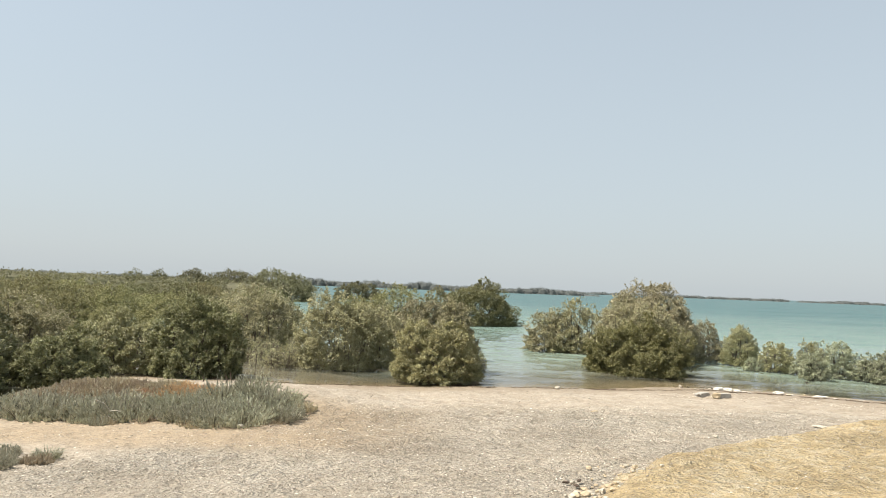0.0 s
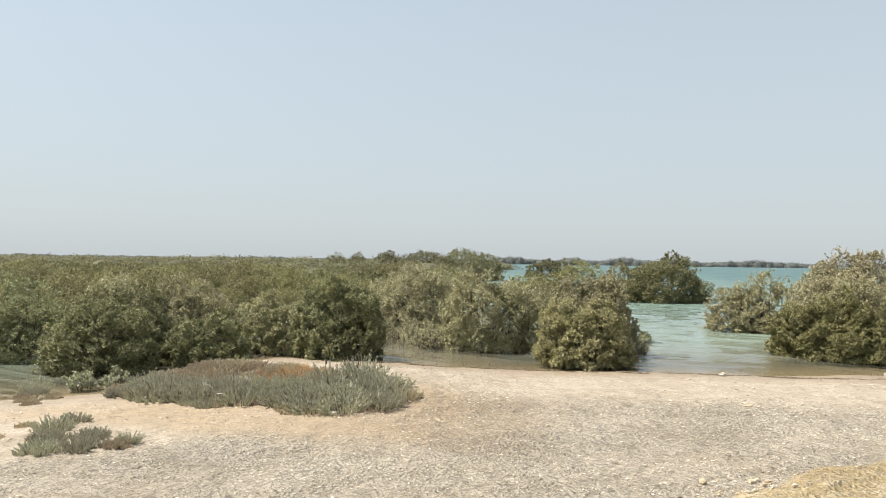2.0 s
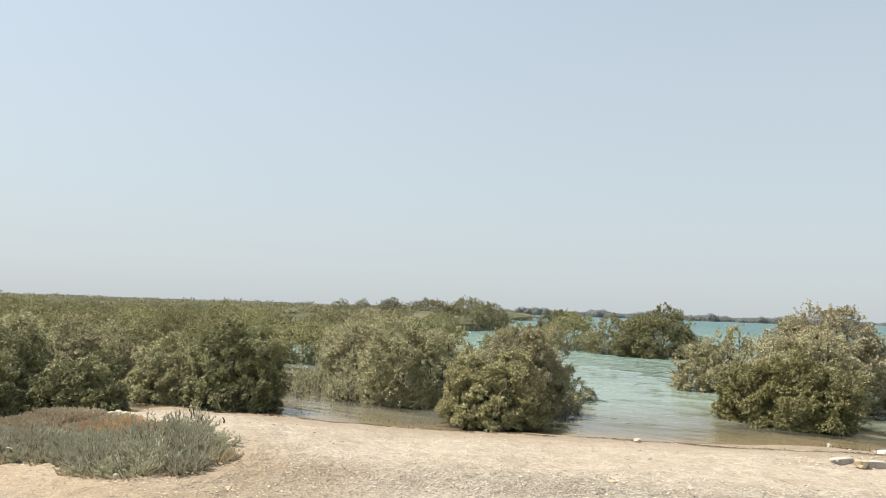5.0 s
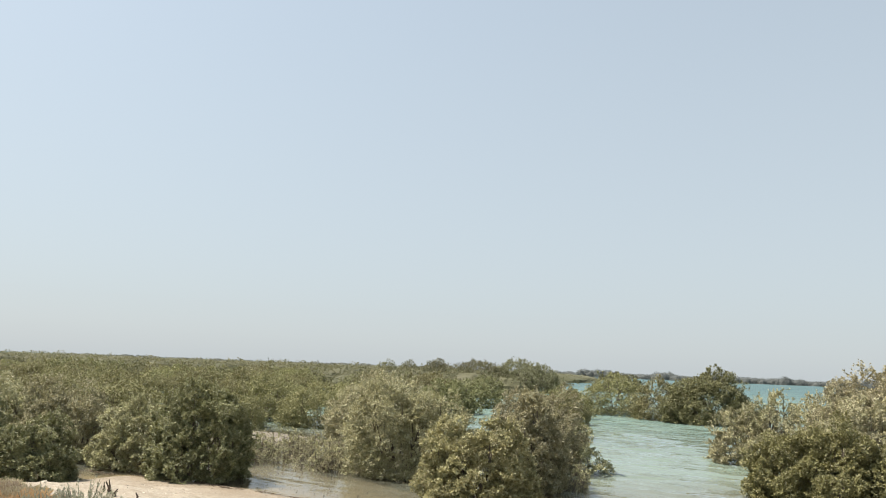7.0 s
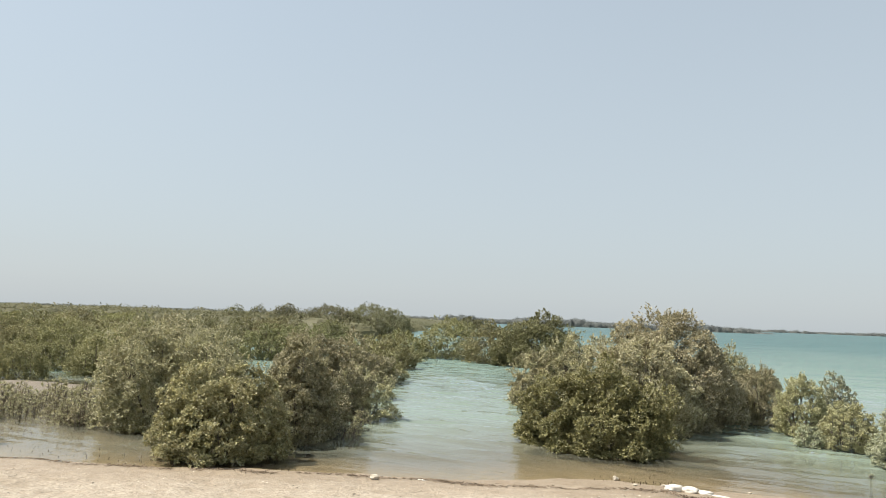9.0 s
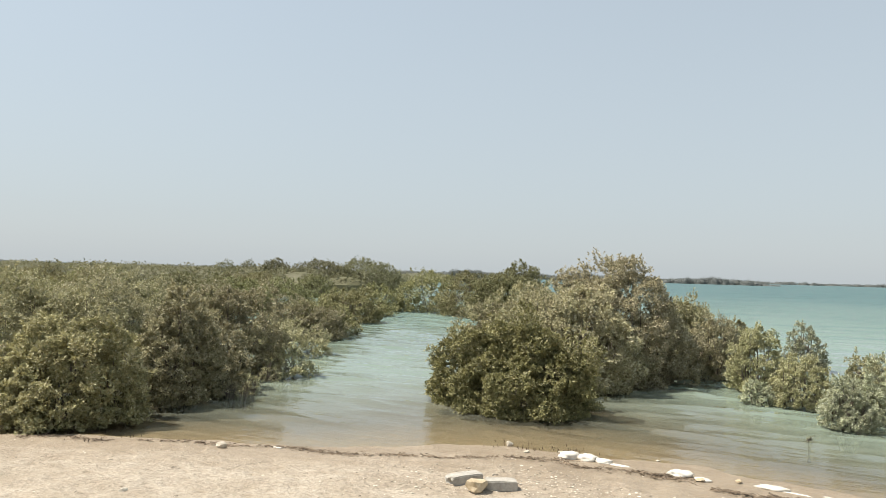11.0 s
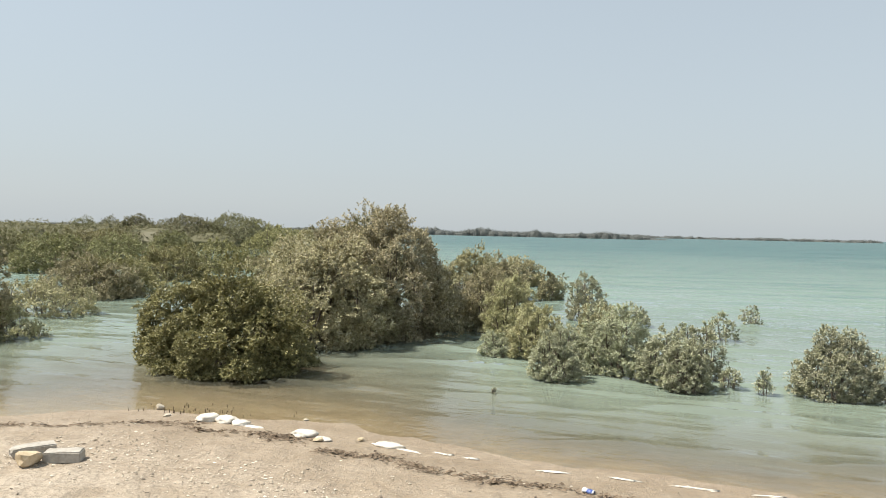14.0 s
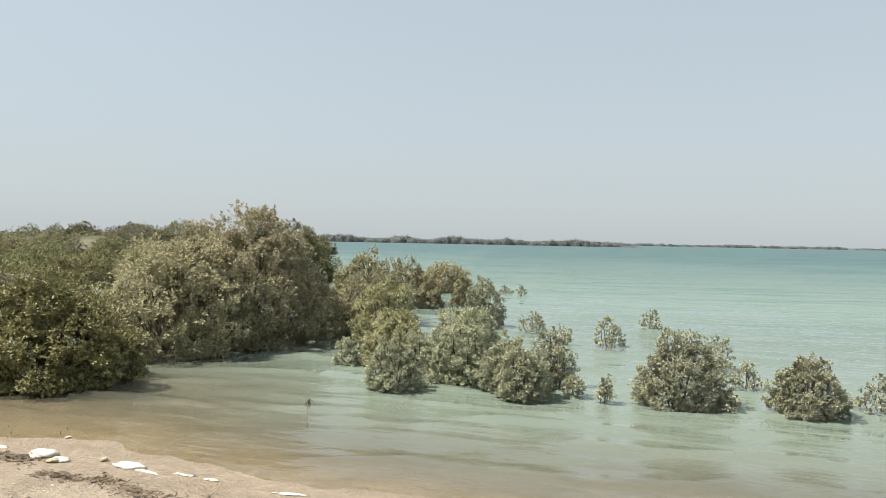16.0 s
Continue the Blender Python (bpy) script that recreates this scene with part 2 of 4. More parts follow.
def water_material():
    """Turbid turquoise water: clear over the shallows, milky where it is deep, with a mirror of the sky on top."""
    k = Mat("sea_water")
    depth = k.attr("depth")
    far = k.attr("far")
    c1 = k.coords((0.55, 1.6, 1), turn=14)
    r1, r2 = k.noise(2.2, 4, 0.55, c1, 0.3), k.noise(9, 3, 0.5, c1, 0.2)
    c2 = k.coords((0.05, 0.16, 1))
    r3 = k.noise(1.6, 5, 0.6, c2)
    r4 = k.noise(0.9, 6, 0.68, k.coords((0.16, 1.0, 1)), 0.3)
    r5 = k.noise(1.0, 3, 0.5, k.coords((0.35, 2.6, 1), turn=14), 0.25)
    wave = k.math("ADD", k.math("ADD", k.math("ADD", k.math("MULTIPLY", r1, 0.7), k.math("MULTIPLY", r5, k.math("ADD", 1.3, k.math("MULTIPLY", k.attr("ruffle"), 5.0)))), k.math("MULTIPLY", r4, k.math("MULTIPLY", k.attr("ruffle"), 2.6))), k.math("ADD", k.math("MULTIPLY", r2, 0.26), k.math("MULTIPLY", r3, k.math("MULTIPLY", far, 6.0))))
    nrm = k.bump(wave, 0.05, k.math("ADD", 0.36, k.math("MULTIPLY", k.attr("ruffle"), 1.0)))
    body = k.ramp(depth, [(0.0, (0.31, 0.29, 0.22)), (0.08, (0.268, 0.288, 0.222)), (0.2, (0.238, 0.295, 0.235)), (0.36, (0.17, 0.215, 0.172)), (0.52, (0.18, 0.245, 0.205)), (1.0, (0.09, 0.147, 0.147))])
    # ripple shading painted into the body colour: broad dark streaks
    ripple_shade = k.noise(0.35, 5, 0.6, k.coords((0.12, 1, 1)))
    body = k.mix(k.math("MULTIPLY", ripple_shade, 0.35), body, k.mix(1.0, body, (0.75, 0.84, 0.86), "MULTIPLY"))
    # finer dark wave faces, also painted, following the bump noise
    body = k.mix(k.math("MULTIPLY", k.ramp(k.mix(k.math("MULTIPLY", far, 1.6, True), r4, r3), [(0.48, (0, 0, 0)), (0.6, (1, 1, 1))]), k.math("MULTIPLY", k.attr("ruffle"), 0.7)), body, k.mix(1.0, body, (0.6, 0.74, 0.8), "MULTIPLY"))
    milky = k.math("SUBTRACT", 1.0, k.math("POWER", 0.0008, depth), True)
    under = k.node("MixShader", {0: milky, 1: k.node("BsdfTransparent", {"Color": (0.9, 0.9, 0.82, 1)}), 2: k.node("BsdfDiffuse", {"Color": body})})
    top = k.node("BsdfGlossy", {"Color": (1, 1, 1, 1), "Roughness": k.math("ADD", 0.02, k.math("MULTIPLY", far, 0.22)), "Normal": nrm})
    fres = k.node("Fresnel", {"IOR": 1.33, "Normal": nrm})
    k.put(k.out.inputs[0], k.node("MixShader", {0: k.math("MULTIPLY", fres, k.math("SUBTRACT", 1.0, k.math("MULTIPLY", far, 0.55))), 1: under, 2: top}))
    k.t.nodes.remove(k.b)
    return k.m


M_PEBBLE, M_GROUND, M_WATER = pebble_material(), ground_material(), water_material()


# ---- mesh helpers ----
def mesh_of(name, verts, faces, material, smooth=False, layers=None):
    """A mesh from arrays: verts (n, 3), faces (m, 3 or 4); layers: named values a vertex."""
    verts, faces = np.asarray(verts, np.float32), np.asarray(faces, np.int32)
    me = bpy.data.meshes.new(name)
    me.vertices.add(len(verts))
    me.vertices.foreach_set("co", verts.ravel())
    n, side = faces.shape
    me.loops.add(n * side)
    me.loops.foreach_set("vertex_index", faces.ravel())
    me.polygons.add(n)
    me.polygons.foreach_set("loop_start", np.arange(0, n * side, side, dtype=np.int32))
    me.polygons.foreach_set("use_smooth", np.full(n, smooth))
    me.update(calc_edges=True)
    for key, values in (layers or {}).items():
        me.attributes.new(key, "FLOAT", "POINT").data.foreach_set("value", np.asarray(values, np.float32).ravel())
    me.materials.append(material)
    return me


def part(name, me, parent, label=""):
    ob = new(name, me)
    ob.parent = parent
    return tagged(ob, label)


def thing(name, label, category, group="", kind=""):
    return tagged(new(name), label, category, group, kind)


def unit(v):
    return v / np.maximum(np.linalg.norm(v, axis=-1, keepdims=True), 1e-9)


def leaves(p, d, nrm, length, width, plain=False):
    """Folded pointed leaves: base p, direction d, upper side nrm; plain: a single facet each."""
    s = unit(np.cross(d, nrm))
    if plain:
        a = p + d * (length * 0.25)[:, None]
        v = np.stack([a - s * (width * 0.55)[:, None], a + s * (width * 0.55)[:, None], p + d * length[:, None]], 1).reshape(-1, 3)
        return v, np.arange(len(v), dtype=np.int32).reshape(-1, 3)
    nrm = np.cross(s, d)
    mid = p + d * (length * 0.5)[:, None] + nrm * (width * 0.16)[:, None]
    side = s * (width * 0.56)[:, None]
    v = np.stack([p, mid - side, p + d * length[:, None], mid + side], 1).reshape(-1, 3)
    return v, np.arange(len(v), dtype=np.int32).reshape(-1, 4)


def tube(points, r0, r1, sides=5):
    """A tapered limb along points."""
    points = np.asarray(points, float)
    n = len(points)
    axis = unit(np.gradient(points, axis=0))
    ref = np.tile((0.31, 0.2, 0.93), (n, 1))
    a = unit(np.cross(axis, ref) + 1e-6)
    b = np.cross(axis, a)
    ang = np.arange(sides) * 2 * np.pi / sides
    r = np.linspace(r0, r1, n)[:, None, None]
    ring = points[:, None] + r * (np.cos(ang)[None, :, None] * a[:, None] + np.sin(ang)[None, :, None] * b[:, None])
    f = [(i * sides + j, i * sides + (j + 1) % sides, (i + 1) * sides + (j + 1) % sides, (i + 1) * sides + j) for i in range(n - 1) for j in range(sides)]
    return ring.reshape(-1, 3), np.array(f, np.int32)


def joined(pieces):
    vs, fs, at = [], [], 0
    for v, f in pieces:
        vs.append(v)
        fs.append(f + at)
        at += len(v)
    return np.concatenate(vs), np.concatenate(fs)


def bush_meshes(seed, w, d, h, twigs, leaf=0.055, lobes=17, open_base=0.03, shoots=14, per=5, plain=False, limb_twigs=6, core=0.36, each=0):
    """Crown and limbs of a mangrove bush w x d wide and h high, standing at the origin."""
    g = np.random.default_rng(seed)
    # lobes over a dome that is widest near its foot
    k = np.arange(lobes)
    ang = k * 2.39996 + g.uniform(0, 6.28)
    up = np.clip((k + 0.5) / lobes + g.normal(size=lobes) * 0.05, 0.03, 0.97)
    flat = np.sqrt(1 - up ** 3)
    reach = g.uniform(0.5, 0.72, lobes)
    c = np.stack([np.cos(ang) * flat * reach * w / 2, np.sin(ang) * flat * reach * d / 2, up * reach * h], 1)
    size = g.uniform(0.24, 0.42, lobes)
    r = np.stack([size * w / 2, size * d / 2, np.minimum(size * h, 0.8 * size * (w + d) / 2)], 1)
    c[0], r[0] = (0, 0, 0.1 * h), (core * w, core * d, (0.6 if core < 0.4 else 0.8) * h)
    # sprays of twigs on the lobes
    each = each if each else 12 if twigs >= 6000 else 10 if twigs >= 3000 else 6 if twigs > 600 else 4 if twigs > 150 else 2
    ball = min(0.12, max(0.025, 0.038 * (w + d) / 2 + 0.012 * h))
    whole, twigs = twigs, max(4, twigs // each)
    area = (r[:, 0] * r[:, 1] + r[:, 2] * (r[:, 0] + r[:, 1]))
    tips, outs = [], []
    want = twigs
    while want > 0:
        i = g.choice(lobes, want * 3, p=area / area.sum())
        u = unit(g.normal(size=(want * 3, 3)))
        p = c[i] + r[i] * u * np.where(g.random(want * 3) < 0.25, g.uniform(0.5, 0.9, want * 3), g.uniform(0.86, 1.08, want * 3))[:, None]
        inside = np.zeros(len(p), bool)
        for j in range(lobes):
            inside |= (i != j) & ((((p - c[j]) / r[j]) ** 2).sum(1) < 0.55)
        ok = ~inside & (p[:, 2] > open_base)
        tips.append(p[ok][:want])
        outs.append(unit(u / r[i])[ok][:want])
        want -= len(tips[-1])
    # a skirt that hangs to the foot
    a = g.uniform(0, 2 * np.pi, twigs // 3)
    wob = (0.9 + 0.07 * np.sin(3 * a + seed) + 0.05 * np.sin(7 * a)) * g.uniform(0.8, 1.0, len(a))
    tips.append(np.stack([np.cos(a) * w / 2 * wob, np.sin(a) * d / 2 * wob, open_base + g.random(len(a)) ** 1.9 * 0.4 * h], 1))
    outs.append(np.stack([np.cos(a), np.sin(a), 0.1 + 0 * a], 1))
    tips, outs = np.concatenate(tips), np.concatenate(outs)
    # stretch the whole to its size
    fit = np.array([(w / 2 - ball * 0.6) / np.percentile(np.abs(tips[:, 0]), 97), (d / 2 - ball * 0.6) / np.percentile(np.abs(tips[:, 1]), 97), (h * 0.97 - ball * 0.6) / np.percentile(tips[:, 2], 99)])
    tips, c, r = tips * fit, c * fit, r * fit
    # each spray: a tuft of twigs bulging outwards
    tone = np.repeat(g.normal(size=len(tips)), each)
    tips, outs = np.repeat(tips, each, 0), np.repeat(outs, each, 0)
    push = unit(g.normal(size=tips.shape) + outs * 0.9) * np.array((1, 1, 0.8))
    tips = tips + push * (ball * np.sqrt(g.uniform(0.1, 1.0, len(tips))))[:, None] * np.repeat(g.uniform(0.6, 1.35, len(tips) // each), each)[:, None]
    outs = unit(outs * 0.6 + push)
    # hollows and humps a hand wide
    q = max(0.35, min(w, 2.6) / 1.9)
    hump = np.sin(tips[:, 0] * 13 / q + seed + 2 * np.sin(tips[:, 2] * 7 / q)) + np.sin(tips[:, 1] * 12 / q + 2 * seed) + np.sin(tips[:, 2] * 16 / q + seed * 3 + 2 * np.sin(tips[:, 0] * 8 / q))
    thin = (hump > -0.9) | (g.random(len(tips)) < 0.4)
    tips, outs, hump, tone = tips[thin], outs[thin], hump[thin], tone[thin]
    tips = tips + outs * (hump * 0.028 * min(w, 2))[:, None]
    tips[:, 2] = np.maximum(tips[:, 2], open_base)
    # long shoots that break the outline
    if shoots:
        top = np.argsort(-(tips[:, 2] + g.uniform(0, 0.5, len(tips)) * h))[: shoots * 4]
        pick = g.choice(top, shoots)
        extra, eo = [], []
        for q in pick:
            way = unit(outs[q] * 0.4 + np.array((0, 0, 1)) + g.normal(size=3) * 0.2)
            for s in np.linspace(0.02, g.uniform(0.04, 0.11) * min(h, 1.2), 4):
                extra.append(tips[q] + way * s)
                eo.append(way)
        tips, outs, tone = np.concatenate([tips, extra]), np.concatenate([outs, eo]), np.concatenate([tone, np.full(len(extra), 0.3)])
    way = unit(outs * 0.9 + np.array((0, 0, 0.5)) + g.normal(size=outs.shape) * 0.4)
    n = len(tips)
    # leaves in crossed pairs down each twig
    side = unit(np.cross(way, g.normal(size=way.shape)))
    other = np.cross(way, side)
    vs = []
    for k in range(per):
        s = (k // 2) * leaf * 0.55
        turn = (side if (k // 2) % 2 == 0 else other) * (1 if k % 2 == 0 else -1)
        if k == per - 1:
            turn, s = g.normal(size=way.shape) * 0.3, 0
        open_ = g.uniform(0.8, 1.7, (n, 1))
        dd = unit(way * (1.1 - 0.1 * k) + turn * open_ + g.normal(size=way.shape) * 0.2)
        base = tips - way * s + g.normal(size=way.shape) * leaf * 0.12
        base[:, 2] = np.maximum(base[:, 2], open_base * 0.6)
        nn = unit(np.array((0, 0, 1.0)) + way * 0.5 - turn * 0.35 + g.normal(size=way.shape) * 0.3)
        ln = leaf * g.uniform(0.7, 1.25, n)
        vs.append(leaves(base, dd, nn, ln, ln * g.uniform(0.44, 0.58, n), plain))
    crown = (*joined(vs), np.tile(np.repeat(np.clip(tone, -1.6, 1.6), 3 if plain else 4), per))
    # limbs from the foot into the lobes and out to some tips
    limbs = []
    for j in range(lobes):
        foot = np.array((g.normal() * 0.05 * w, g.normal() * 0.05 * d, -0.25))
        mid = foot * 0.4 + c[j] * 0.6 + np.array((0, 0, -0.1 * h)) + g.normal(size=3) * 0.03 * w
        limbs.append(tube([foot, foot * 0.6 + mid * 0.4 + g.normal(size=3) * 0.02, mid, c[j], c[j] + np.array((0, 0, r[j, 2] * 0.7))], 0.014 * h + 0.005, 0.003, 5 if limb_twigs > 3 else 4))
        near = np.argsort(((tips - c[j]) ** 2).sum(1) + g.random(n) * 0.4 * w)[:limb_twigs]
        for q in near:
            m = (c[j] + tips[q]) / 2 + g.normal(size=3) * 0.02
            limbs.append(tube([c[j] - np.array((0, 0, 0.3 * r[j, 2])), m, tips[q]], 0.004 * h + 0.002, 0.0015, 3))
    return crown, joined(limbs)


def mangrove(label, seed, x, y, w, d, h, twigs, mat, z=0.0, turn=0.0, group="mangroves along the shore", name="mangrove_bush", **kw):
    ob = thing(name, label, "mangrove", group)
    crown, limbs = bush_meshes(seed, w, d, h, twigs, **kw)
    part("crown", mesh_of("crown", *crown[:2], mat, layers=dict(tone=crown[2])), ob)
    part("trunk", mesh_of("trunk", *limbs, M_BARK, True), ob, "grey-brown forked trunk")
    ob.matrix_basis = pose(x, y, z, 0, 0, turn)
    return ob


# ---- ground and water ----
SHORE = np.array([(-900, -60), (-60, 2), (-14, 6.2), (-8, 7.3), (-6.3, 7.7), (-5.5, 8.5), (-5.2, 9.6), (-5.4, 10.9), (-5.2, 12.1), (-3.6, 12.3), (-2.2, 12.05), (-0.9, 12.25), (0.7, 12.7),
                  (2.5, 13.0), (3.6, 13.5), (4.3, 13.68), (5.0, 13.64), (6, 13.48), (6.9, 13.16), (7.7, 12.86), (8.9, 12.56), (12, 12.0), (20, 11), (60, 6), (900, -80)], float)
SPOIL = np.array([(0.7, 3.5), (1.0, 5.0), (1.3, 5.85), (1.95, 6.88), (2.65, 7.57), (3.64, 8.2), (4.87, 9.35), (5.8, 9.75), (7.2, 9.2), (8.2, 7.2), (7.6, 5.4), (5.0, 3.0), (2.5, 1.8)], float)


def edge_distance(x, y, line, closed=False):
    """Distance to a line of points, positive on its right-hand side (inside, for a clockwise ring)."""
    best, sign = np.full(x.shape, 1e9), np.ones(x.shape)
    pts = np.vstack([line, line[:1]]) if closed else line
    for (ax, ay), (bx, by) in zip(pts[:-1], pts[1:]):
        ux, uy = bx - ax, by - ay
        t = np.clip(((x - ax) * ux + (y - ay) * uy) / (ux * ux + uy * uy), 0, 1)
        d = np.hypot(x - ax - t * ux, y - ay - t * uy)
        side = np.where(ux * (y - ay) - uy * (x - ax) < 0, 1.0, -1.0)
        near = d < best - 1e-7
        best, sign = np.where(near, d, best), np.where(near, side, sign)
    return best * sign


def ripple(x, y, scale, seed, octaves=4):
    """Smooth uneven values about 0 from crossed sines."""
    g = np.random.default_rng(seed)
    v, a = np.zeros(x.shape), 1.0
    for o in range(octaves):
        for _ in range(4):
            th = g.uniform(0, 2 * np.pi)
            f = 2 * np.pi / scale * g.uniform(0.7, 1.4) * 1.9 ** o
            v += a * np.sin((x * np.cos(th) + y * np.sin(th)) * f + g.uniform(0, 6.28) + 0.9 * np.sin((y * np.cos(th) - x * np.sin(th)) * f * 0.47 + g.uniform(0, 6.28)))
        a *= 0.55
    return v / 4


def smooth(v, a, b):
    t = np.clip((v - a) / (b - a), 0, 1)
    return t * t * (3 - 2 * t)


def ground_layers(x, y):
    """Height and the layers of the ground sheet."""
    d = edge_distance(x, y, SHORE) + 0.09 * ripple(x, y, 1.6, 3, 3) * smooth(-x, -100, -60)
    land = 0.15 * (1 - np.exp(-np.maximum(d, 0) / 2.6)) + 0.02 * smooth(d, 3, 7)
    # low sand ridge behind the strand, highest where the saltbush grows
    crest = (0.07 + 0.16 * smooth(-x, 0.0, 2.2)) * (1 - smooth(-x, 4.5, 5.7)) * (1 - smooth(x, 2.5, 4.5))
    land = land + crest * np.exp(-((y - 9.45) / np.where(y < 9.45, 0.95, 1.25)) ** 2)
    dd = np.maximum(-d, 0)
    flat = np.exp(-((x - 4.3) / 1.6) ** 2)
    sea = -((0.07 - 0.038 * flat + 0.05 * smooth(x, 6.0, 7.6)) * np.minimum(dd, 1.8) + 0.07 * np.maximum(dd - 1.8, 0) / (1 + 0.05 * dd) + 0.0022 * dd)
    z = np.where(d > 0, land, np.maximum(sea, -1.6))
    near = np.exp(-((x - 2) ** 2 + (y - 6) ** 2) / 900.0)
    z = z + near * (0.016 * ripple(x, y, 0.5, 5, 3) * smooth(d, 0.1, 1.0) + 0.02 * ripple(x, y, 2.3, 6, 2) * smooth(d, 0.2, 1.6))
    # mud bank among the trees, and the spoil heap's edge
    mud = np.exp(-(((x + 7.8) / 3.2) ** 2 + ((y - 17.7) / 1.8) ** 2))
    z = np.maximum(z, -0.18 + 0.22 * smooth(mud, 0.15, 0.8) + 0.008 * ripple(x, y, 0.6, 8, 3)) * (mud > 0.05) + z * (mud <= 0.05)
    pool = smooth(-x, 1.0, 2.0) * (1 - smooth(-x, 9, 11)) * smooth(y, 12.2, 12.8) * (1 - smooth(y, 16.5, 18.0))
    z = z + pool * (np.maximum(z, -0.055 + 0.02 * ripple(x, y, 1.3, 15, 3)) - z)
    s = edge_distance(x, y, SPOIL, True) + 0.07 * ripple(x, y, 0.9, 9, 3)
    z = z + 0.11 * smooth(s, -0.08, 0.3) + 0.05 * smooth(s, 0.2, 2.0) + 0.016 * smooth(s, 0, 0.3) * ripple(x, y, 0.45, 11, 4)
    gravel = smooth(d, 2.6, 3.8) * (0.8 + 0.3 * ripple(x, y, 2.0, 12, 3))
    gravel = gravel * (1 - 0.75 * smooth(-x, 0.2, 2.2) * smooth(y, 6.5, 7.2))
    soil = smooth(y, 6.4, 7.2) * (1 - smooth(y, 8.6, 9.3)) * smooth(-x, -0.6, 1.2) * smooth(d, 0.5, 1.8) * (0.95 + 0.3 * ripple(x, y, 1.4, 13, 3))
    reach = 1.3 + 1.5 * smooth(x, 3.0, 5.0)
    wet = 1 - smooth(d / reach, 0.15, 1.0)
    bed = 1 - smooth(d, -1.5, -0.1)
    return z, d, dict(gravel=np.clip(gravel, 0, 1), soil=np.clip(soil, 0, 1), spoil=smooth(s, -0.03, 0.06), wet=wet, bed=bed, mud=smooth(mud, 0.2, 0.6))


def ground_height(x, y):
    return float(ground_layers(np.array([float(x)]), np.array([float(y)]))[0][0])


def spaced(lo, hi, step, reach, grow=1.16):
    """Even steps between lo and hi, and growing ones out to reach on both sides."""
    mid = list(np.arange(lo, hi + step / 2, step))
    up, down, s = [mid[-1]], [mid[0]], step
    while up[-1] < reach:
        s *= grow
        up.append(up[-1] + s)
    s = step
    while down[-1] > -reach:
        s *= grow
        down.append(down[-1] - s)
    return np.array(down[:0:-1] + mid + up[1:])


def sheet(xs, ys):
    x, y = np.meshgrid(xs, ys)
    i = np.arange(x.size).reshape(x.shape)
    f = np.stack([i[:-1, :-1], i[:-1, 1:], i[1:, 1:], i[1:, :-1]], -1).reshape(-1, 4)
    return x.ravel(), y.ravel(), f


gx, gy, gf = sheet(spaced(-6.5, 9.5, 0.07, 3500), spaced(3.0, 14.0, 0.07, 3500))
gz, gd, glayers = ground_layers(gx, gy)
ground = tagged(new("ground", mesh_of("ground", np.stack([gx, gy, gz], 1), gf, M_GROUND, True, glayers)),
                "pale sand beach with grey gravel, brown soil and yellow spoil", "ground", kind="structure")

wx, wy, wf = sheet(spaced(-5, 14, 0.15, 3500), spaced(12.2, 24.0, 0.06, 3500, 1.09))
wd = -ground_layers(wx, wy)[0]
g = np.random.default_rng(4)
wz = np.zeros(wx.shape)
for _ in range(22):
    lam = g.uniform(0.3, 1.3)
    th = radians(-78 + g.normal() * 22)
    kx, ky = 2 * np.pi / lam * math.cos(th), 2 * np.pi / lam * math.sin(th)
    wz += 0.0011 * lam * np.sin(kx * wx + ky * wy + g.uniform(0, 6.28) + 0.8 * np.sin(wx * g.uniform(0.3, 0.9) + g.uniform(0, 6.28)))
# long narrow crests that run in towards the beach
for lam, tilt, amp in ((0.85, 0.24, 0.02), (1.4, 0.12, 0.026), (0.62, 0.34, 0.012)):
    ph = 2 * np.pi / lam * (wy + tilt * wx + 0.16 * ripple(wx, wy, 5.0, 40, 2)) + 1.3 * ripple(wx, wy, 3.0, 41, 2)
    wz += amp * np.exp(8 * (np.sin(ph) - 1)) * smooth(ripple(wx, wy, 2.6, int(lam * 100), 3), -0.35, 0.5)
wz *= 1.6 * smooth(wd, 0.004, 0.12) * np.exp(-((np.maximum(np.hypot(wx - 4, wy - 18) - 14, 0)) / 9) ** 2) * (0.3 + 0.7 * smooth(wx, -3, 0.5))
# the last low swell, curving in over the shallows
SWELL = np.array([(2.6, 15.6), (3.78, 14.41), (4.4, 13.95), (5.12, 13.51), (6.19, 12.9), (7.35, 12.63), (8.06, 12.52), (10, 12.35)])
swell = edge_distance(wx, wy, SWELL)
wz += (0.016 * np.exp(-(swell / 0.06) ** 2) + 0.01 * np.exp(-((swell + 0.42) / 0.08) ** 2)) * smooth(wx, 2.6, 3.6) * smooth(wd, 0.0, 0.02)
off = np.hypot(wx - 3, wy - 13)
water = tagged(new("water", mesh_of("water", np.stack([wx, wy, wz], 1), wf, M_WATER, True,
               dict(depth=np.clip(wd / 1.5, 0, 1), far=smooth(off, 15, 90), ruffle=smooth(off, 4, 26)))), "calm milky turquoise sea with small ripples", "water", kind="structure")

